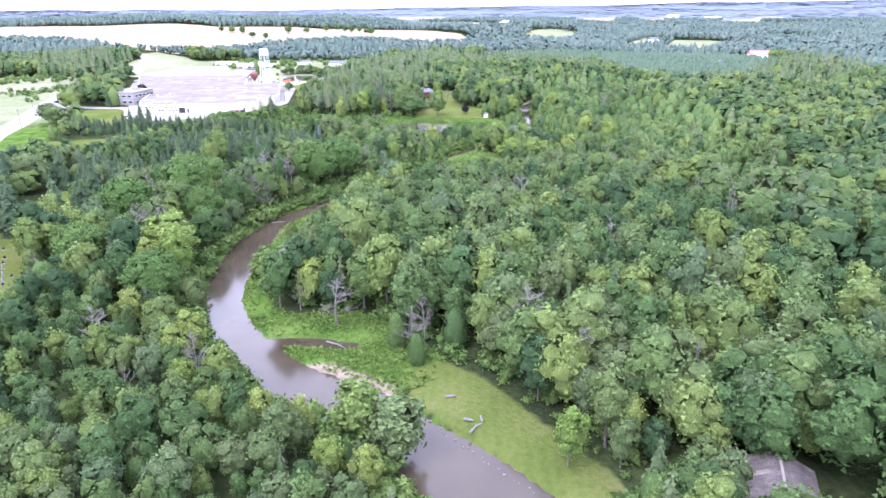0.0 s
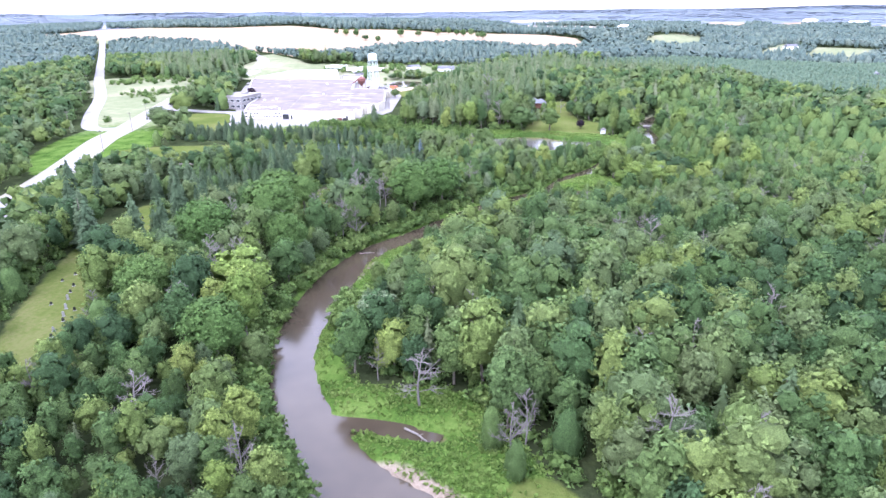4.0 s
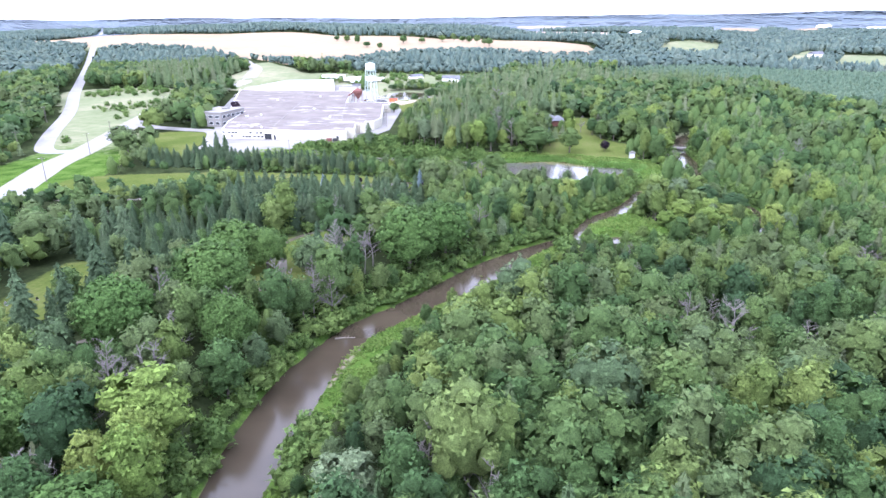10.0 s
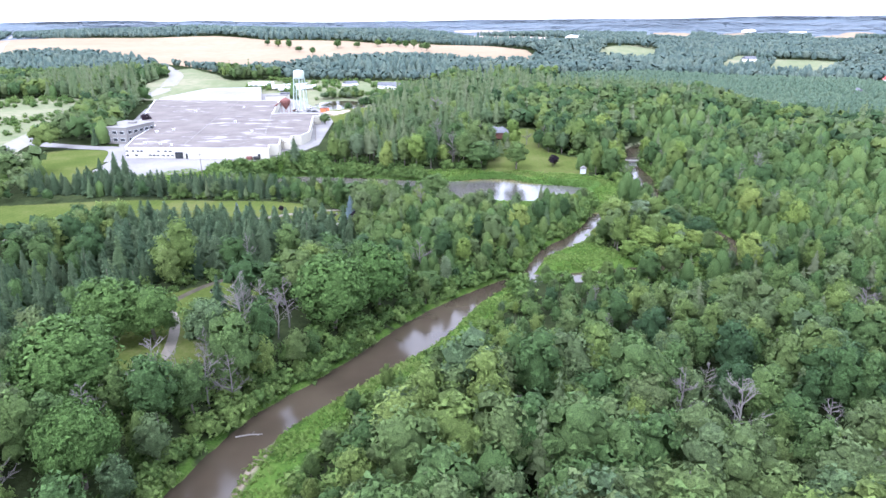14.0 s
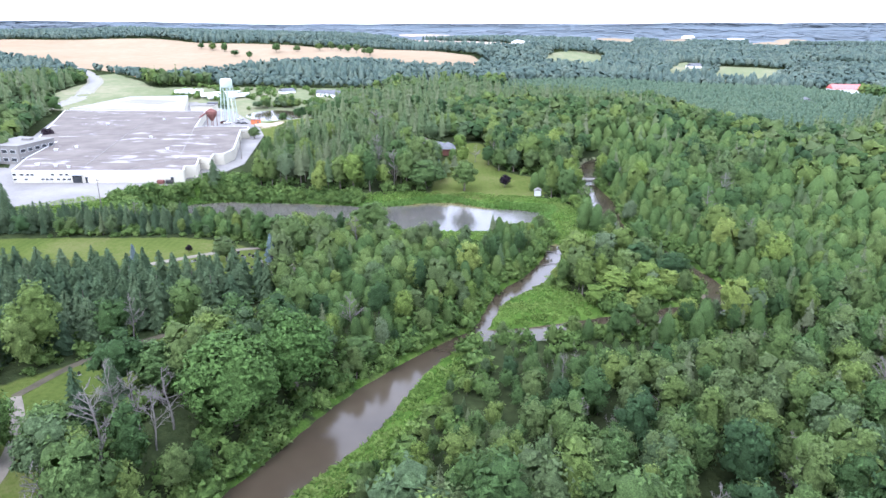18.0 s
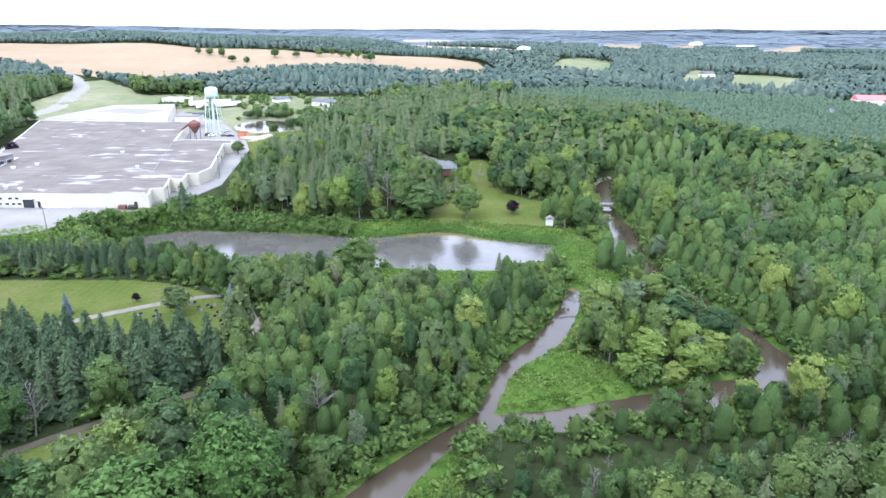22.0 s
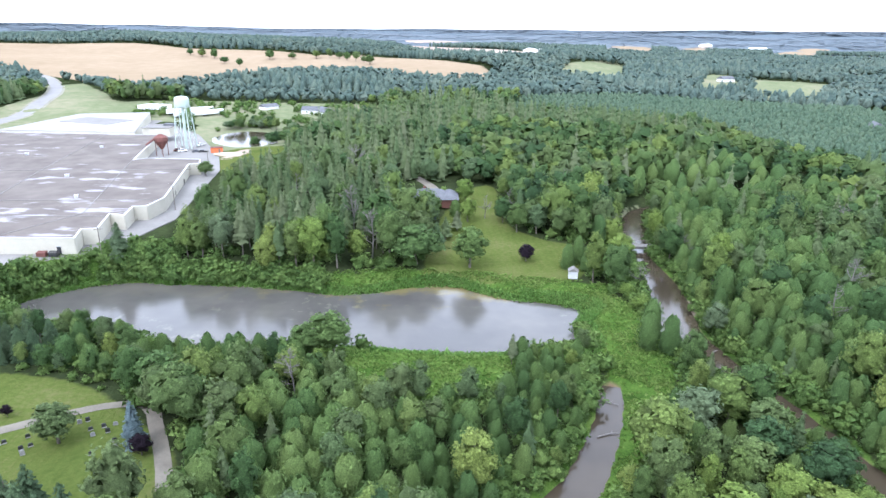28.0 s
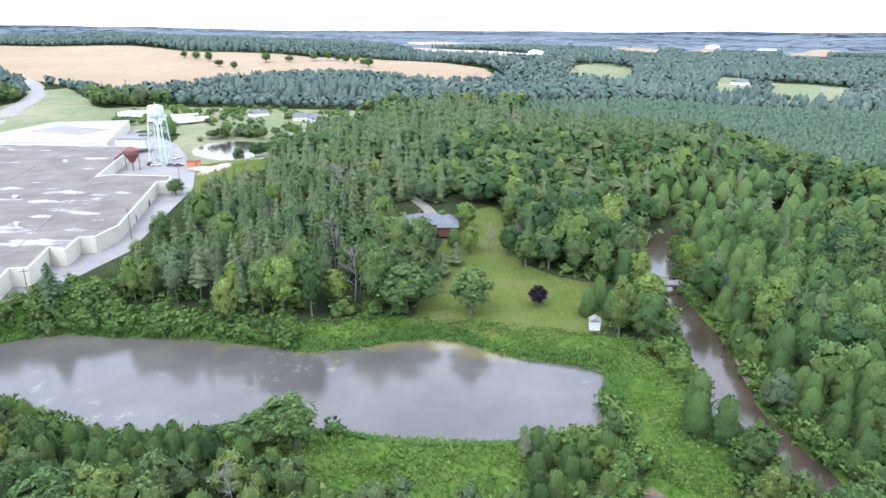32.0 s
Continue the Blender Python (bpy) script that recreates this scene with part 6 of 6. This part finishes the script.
for v in bm.verts:
    v.co = Vector((v.co.x * 6.5, v.co.y * 3.4, max(v.co.z, -0.1) * 1.4)) * (1 + 0.15 * noise.noise(v.co * 1.7))
heap = part("sand_heap", bm, SAND)
heap.location = (-114, 500, gz(-114, 500))
tagged(heap, "pale heap of sand on bare ground", "sand heap")
for bx_, by_, mt, text in ((-115.5, 356, RUST, "red waste skip beside the factory wall"), (-112.4, 356.2, BLACKSTONE, "dark waste skip beside the factory wall")):
    skip = thing("waste_skip", (bx_, by_, 7.05), text, "skip")
    part("tub", box(2.4, 1.5, 1.2, (0, 0, 0.1), 0.1), mt, skip)
    part("lid", box(2.5, 0.8, 0.08, (0, 0.35, 1.3), 0.02), mt, skip)
    part("rail", box(2.6, 0.1, 0.12, (0, -0.8, 0.9), 0.02), mt, skip)


def pole(x, y, z, h=9.5):
    p = thing("utility_pole", (x, y, z), "grey wooden utility pole with a crossarm", "pole", "utility poles", 0.4)
    part("shaft", rod((0, 0, 0), (0, 0, h), 0.16, 0.1, 8), WEATHERED, p)
    part("crossarm", box(2.2, 0.12, 0.14, (0, 0, h - 0.7), 0.01), WEATHERED, p)
    for k in (-0.95, 0, 0.95):
        part("insulator", rod((k, 0, h - 0.56), (k, 0, h - 0.36), 0.06, 0.04, 6), WHITE, p)


for px, py in ((-124.3, 329), (-100.8, 358), (-99.2, 402.5), (-109.5, 463)):
    pole(px, py, 7.05 if edge_distance(np.array([px]), np.array([py]), LOT)[0] > 0 else gz(px, py))
for px, py in ((-226, 350), (-214, 318), (-196, 270), (-256, 445), (-250, 318), (-300, 395), (-360, 480)):
    pole(px, py, gz(px, py))

# ---- brick house above the pond ----
hx, hy = -15, 413
house = thing("brick_house", (hx, hy, gz(hx, hy) - 0.15), "low red-brick house with a grey shingle roof", "house", turn=0.02)


def gable(w, d, eave, ridge, over=0.5):
    """A hipped roof with thickness."""
    bm = bmesh.new()
    a, b, r = w / 2 + over, d / 2 + over, max(0.2, w / 2 - d / 2)
    lo = [bm.verts.new((sx * a, sy * b, eave)) for sx, sy in ((-1, -1), (1, -1), (1, 1), (-1, 1))]
    hi = [bm.verts.new((-r, 0, ridge)), bm.verts.new((r, 0, ridge))]
    for q in ((lo[0], lo[1], hi[1], hi[0]), (lo[1], lo[2], hi[1]), (lo[2], lo[3], hi[0], hi[1]), (lo[3], lo[0], hi[0]), (lo[3], lo[2], lo[1], lo[0])):
        bm.faces.new(q)
    bmesh.ops.recalc_face_normals(bm, faces=bm.faces[:])
    return bm


part("wall", box(13, 8, 3.0, (0, 0, 0), 0.02), BRICK, house)
part("roof", gable(13, 8, 2.95, 5.1, 0.8), SLATE, house)
part("wing_wall", box(5, 10, 3.0, (6.5, -2, 0), 0.02), BRICK, house)
bm = gable(10, 5, 2.97, 4.9, 0.7)
bmesh.ops.rotate(bm, verts=bm.verts, cent=(0, 0, 0), matrix=Matrix.Rotation(math.pi / 2, 3, "Z"))
bmesh.ops.translate(bm, verts=bm.verts, vec=(6.5, -2, 0))
part("wing_roof", bm, SLATE, house)
for k in (-4.8, -2.0, 0.8):
    win = part("window", box(1.9, 0.14, 1.3, (k, -4.04, 0.95), 0.03), WHITE, house)
    part("pane", box(1.6, 0.06, 1.05, (k, -4.12, 1.08), 0), DARK, win)
part("door", box(1.0, 0.14, 2.05, (2.9, -4.04, 0), 0.02), WEATHERED, house)
part("terrace", box(9, 2.4, 0.3, (-1.5, -5.4, -0.1), 0.04), CONCRETE, house, "pale concrete terrace")
part("chimney", box(0.9, 0.9, 1.6, (-2, 1.2, 4.0), 0.03), BRICK, house)
ribbon("house_drive", [(-13, 420, 1), (-14, 428, 1), (-17, 438, 1), (-22, 450, 1)], 2.0, GRAVEL, 0.06, 0, "short gravel drive behind the brick house", "road")

# ---- shed, bridge, barn roof, far buildings ----
shed = thing("garden_shed", (24.8, 358.4, gz(24.8, 358.4) - 0.1), "small white shed with a pale grey roof by the pond", "shed", turn=-0.15)
part("wall", box(2.4, 2.2, 2.2, (0, 0, 0), 0.02), SILVER, shed)
bm = bmesh.new()
f = bm.faces.new([bm.verts.new(v) for v in ((-1.4, -1.3, 2.15), (1.4, -1.3, 2.15), (0, -1.3, 3.0))])
ext = bmesh.ops.extrude_face_region(bm, geom=[f])
bmesh.ops.translate(bm, verts=[v for v in ext["geom"] if isinstance(v, bmesh.types.BMVert)], vec=(0, 2.6, 0))
bmesh.ops.recalc_face_normals(bm, faces=bm.faces[:])
part("roof", bm, CONCRETE, shed, "pale grey sheet roof")
part("door", box(0.9, 0.08, 1.8, (0.2, -1.12, 0.05), 0.02), SILVER, shed)

bridge = thing("footbridge", (48.8, 388.5, -1.0), "narrow grey concrete bridge over the river", "bridge", turn=-0.03)
part("deck", box(14, 3.2, 0.45, (0, 0, 2.6), 0.05), CONCRETE, bridge)
for sy in (-1, 1):
    rail = part("railing", box(14, 0.12, 0.12, (0, 1.5 * sy, 3.9), 0.02), WEATHERED, bridge)
    for k in range(9):
        part("post", box(0.1, 0.1, 0.9, (-6.6 + 1.65 * k, 1.5 * sy, 3.02), 0.01), WEATHERED, rail)
    part("beam", box(13.6, 0.3, 0.5, (0, 1.1 * sy, 2.12), 0.02), CONCRETE, bridge)
for sx in (-1, 1):
    part("abutment", box(1.6, 3.6, 4.0, (5.9 * sx, 0, -1.35), 0.05), CONCRETE, bridge)


def gabled_house(name, x, y, turn, w, d, eave, ridge, wall_mat, roof_mat, text, category, group=""):
    h = thing(name, (x, y, gz(x, y) - 0.2), text, category, group, turn)
    part("wall", box(w, d, eave, (0, 0, 0), 0.02), wall_mat, h)
    bm = bmesh.new()
    o = 0.4
    f = bm.faces.new([bm.verts.new(v) for v in ((-w / 2 - o, -d / 2 - o, eave - 0.15), (w / 2 + o, -d / 2 - o, eave - 0.15), (0, -d / 2 - o, ridge))])
    ext = bmesh.ops.extrude_face_region(bm, geom=[f])
    bmesh.ops.translate(bm, verts=[v for v in ext["geom"] if isinstance(v, bmesh.types.BMVert)], vec=(0, d + 2 * o, 0))
    bmesh.ops.recalc_face_normals(bm, faces=bm.faces[:])
    part("roof", bm, roof_mat, h)
    for k in (-0.25, 0.25):
        win = part("window", box(1.2, 0.12, 1.2, (k * w, -d / 2 - 0.02, 1.0), 0.02), WHITE, h)
        part("pane", box(0.95, 0.06, 0.95, (k * w, -d / 2 - 0.08, 1.12), 0), DARK, win)
    part("door", box(1.0, 0.12, 2.0, (0, -d / 2 - 0.02, 0.1), 0.02), WEATHERED, h)
    return h


lodge = gabled_house("old_shed", 42.6, 56.2, -0.35, 8.6, 8.0, 2.7, 4.9, WEATHERED, OLDROOF, "old grey shed with a worn shingle roof among trees", "shed")
part("roof_patch", box(2.0, 0.9, 0.06, (0, 0, 0), 0.01), WEATHERED, lodge, "pale patch of bare sheeting").matrix_basis = pose(-2.3, 0.2, 3.75, 0, -27, 0)
part("ridge_cap", box(0.35, 8.8, 0.12, (0, 0, 4.86), 0.02), WEATHERED, lodge)
gabled_house("barn", 329, 676, 1.45, 13, 26, 5, 8.5, WHITE, REDROOF, "far barn with a long red metal roof", "barn")
for k, (fx, fy, w, d, ht, text) in enumerate(((-93, 645, 9, 16, 6, "white farmhouse beyond the pine hill"), (-106, 657, 8, 12, 5, "pale outbuilding beyond the pine hill"), (-140, 672, 7, 12, 4, "pale outbuilding by a rough yard"),
                                             (127, 1316, 18, 40, 8, "long white works building by a gravel pit"), (154, 1360, 14, 26, 7, "white works shed by a gravel pit"), (295, 930, 10, 16, 6, "far white house among trees"),
                                             (257, 604, 9, 14, 6, "white house among trees"), (352, 690, 8, 12, 5, "white house beside a barn"), (721, 1800, 14, 40, 8, "far pale building on the plain"), (769, 2257, 20, 60, 9, "far pale building on the plain"),
                                             (-880, 1510, 12, 26, 6, "far white farm building"), (-1010, 1450, 12, 24, 6, "far white farm building"), (-262, 486, 8, 12, 5, "small grey house beside the road"))):
    gabled_house("far_house", fx, fy, 0.6 + 0.9 * k, w, d, ht * 0.55, ht, WHITE if k != 12 else WEATHERED, WHITE if fy > 1000 else SLATE, text, "house", "far houses")

# ---- cemetery stones ----
STONES = [(-76, 278.8), (-75.4, 279.3), (-71.9, 277.8), (-70.9, 276.6), (-71, 278.7), (-72.8, 280.9), (-67.1, 285), (-66.1, 285.6), (-64.3, 283.1), (-63.1, 281.5), (-62.6, 283.9), (-61.3, 282.5),
          (-61.2, 284.7), (-59.1, 280.2), (-59, 278), (-58, 278.4), (-60.9, 276.8), (-59.3, 274.3), (-58.2, 273), (-57, 275.8), (-56.1, 274), (-55.8, 276.3), (-55, 274.6), (-54.1, 275.1),
          (-53.8, 271.9), (-53.8, 269.8), (-53, 270.4), (-88.5, 273.5), (-86.2, 272.4), (-85.1, 269.3), (-84, 268.1), (-83.1, 269.4), (-82.9, 270.9), (-78.5, 262.5), (-77.7, 262.9), (-82, 275.2), (-92.2, 264.7), (-95.1, 269.9)]
OLD = [(-57.4, 234.3), (-56.7, 234.7), (-56.1, 238.3), (-64.5, 234.9), (-63.9, 235.7), (-62.4, 234.2), (-50.9, 244.2), (-54.5, 242), (-67.3, 227.5), (-71, 224.5), (-75, 222), (-77.5, 184.5), (-75.5, 190),
       (-108.4, 138.4), (-103, 129.7), (-101.3, 126.7), (-108.8, 134.6), (-103, 123.9), (-97.2, 120.1), (-95.9, 118.3), (-93.3, 115.6), (-94.9, 114.4), (-93.8, 112.4), (-96.7, 122.7), (-88.7, 115.9), (-86.6, 113.3), (-104.5, 132.7), (-98.9, 123),
       (-116, 168), (-118, 174), (-113, 160), (-120, 182), (-112, 176), (-122, 170)]


def stone(x, y, old, k):
    mat = BLACKSTONE if k % 3 else GRANITE
    if old:
        text = ("dark" if mat is BLACKSTONE else "weathered grey") + " headstone on a stepped base on mown grass"
    else:
        text = ("polished black" if mat is BLACKSTONE else "grey granite") + " headstone on a pale base on mown grass"
    h = thing("headstone", (x, y, gz(x, y)), text, "headstone", "cemetery headstones", 0.55 + 0.05 * (k % 3))
    h.scale = (0.66, 0.66, 0.7)
    high = (0.85 + 0.12 * (k % 4)) * (1.5 if old and k % 3 == 0 else 1.0)
    part("base", box(1.05, 0.45, 0.22, (0, 0, -0.04), 0.03), GRANITE, h, "grey granite base")
    bm = bmesh.new()
    w = 0.5 if not old else 0.36
    prof = [(-w, 0.16), (w, 0.16), (w, high * 0.8), (w * 0.7, high * 0.95), (0, high), (-w * 0.7, high * 0.95), (-w, high * 0.8)]
    f = bm.faces.new([bm.verts.new((px, -0.11, pz)) for px, pz in prof])
    ext = bmesh.ops.extrude_face_region(bm, geom=[f])
    bmesh.ops.translate(bm, verts=[v for v in ext["geom"] if isinstance(v, bmesh.types.BMVert)], vec=(0, 0.22, 0))
    bmesh.ops.recalc_face_normals(bm, faces=bm.faces[:])
    part("tablet", bm, mat, h)


for k, (sx, sy) in enumerate(STONES):
    stone(sx, sy, False, k)
for k, (sx, sy) in enumerate(OLD):
    stone(sx, sy, True, k)


# ---- logs and driftwood ----
def log(x, y, turn, length, r, text, z=None, tilt=0.0, twigs=2):
    lo = thing("log", (x, y, (gz(x, y) if z is None else z) + r * 0.7), text, "log", turn=turn)
    lo.rotation_euler = (0, tilt, turn)
    bm = rod((-length / 2, 0, 0), (0, 0.06 * length, 0.02), r, r * 0.85, 8)
    rod((0, 0.06 * length, 0.02), (length / 2, 0, 0.05), r * 0.85, r * 0.5, 8, bm)
    part("stem", bm, DEADWOOD, lo)
    for k in range(twigs):
        part("branch", rod((length * (0.1 + 0.15 * k), 0.04 * length, 0), (length * (0.2 + 0.2 * k), (0.25 - 0.5 * (k % 2)) * length * 0.6, 0.3), r * 0.4, r * 0.15, 6), DEADWOOD, lo)


for lx, ly, turn, ln, r, text, lz in ((4.6, 72.2, 0.9, 3.0, 0.2, "bare pale log on the mown grass", None), (3.6, 73.8, -0.4, 1.6, 0.28, "stump of pale wood on the mown grass", None), (5.6, 74, 1.7, 1.4, 0.22, "short pale log on the mown grass", None),
                                      (0.9, 80.2, 0.1, 1.7, 0.25, "short pale log on the mown grass", None), (-7, 81.8, -0.5, 2.6, 0.16, "bare driftwood at the water's edge", None), (-21, 99.8, -0.6, 5.0, 0.2, "fallen tree lying across the inlet", 0.2),
                                      (-33.4, 98.4, 0.2, 2.4, 0.14, "bare driftwood on the gravel point", None), (-50.5, 177.5, 0.25, 4.2, 0.15, "pale snag lying in the river", -0.05), (12.3, 58.3, -0.6, 4.5, 0.2, "heap of bare driftwood on the bank", None),
                                      (13.3, 57.2, -0.3, 4.0, 0.16, "heap of bare driftwood on the bank", None), (12.6, 57.4, -1.1, 3.6, 0.14, "heap of bare driftwood on the bank", None),
                                      (19, 291, 0.3, 4.5, 0.12, "thin dead trunk fallen across the backwater", 0.1), (21, 301, -0.4, 4.2, 0.1, "thin dead trunk fallen across the backwater", 0.1), (49, 322, 0.6, 1.6, 0.16, "pale stone-like snag in the river", -0.05)):
    log(lx, ly, turn, ln, r, text, lz)
g = random.Random(5)
rock_mesh = []
for k in range(3):
    bm = bmesh.new()
    bmesh.ops.create_icosphere(bm, subdivisions=1, radius=1)
    for v in bm.verts:
        v.co = Vector((v.co.x, v.co.y * 0.8, v.co.z * 0.6)) * (1 + 0.3 * noise.noise(v.co * 2 + Vector((k * 7, 0, 0))))
    me = bpy.data.meshes.new("rock")
    bm.to_mesh(me)
    bm.free()
    me.materials.append(ROCK)
    rock_mesh.append(me)
for k in range(20):
    t = k / 20
    px, py = -2.5 + 15 * t + g.uniform(-0.4, 0.4), 75.2 - 17 * t + g.uniform(-0.4, 0.4)
    r = new("rock", rock_mesh[k % 3])
    sc = g.uniform(0.12, 0.3)
    r.matrix_basis = Matrix.Translation((px, py, max(gz(px, py), 0) + 0.05)) @ Matrix.Rotation(g.uniform(0, 6), 4, "Z") @ Matrix.Scale(sc, 4)
    tagged(r, "small grey boulder along the river's edge", "rock", "bank boulders")
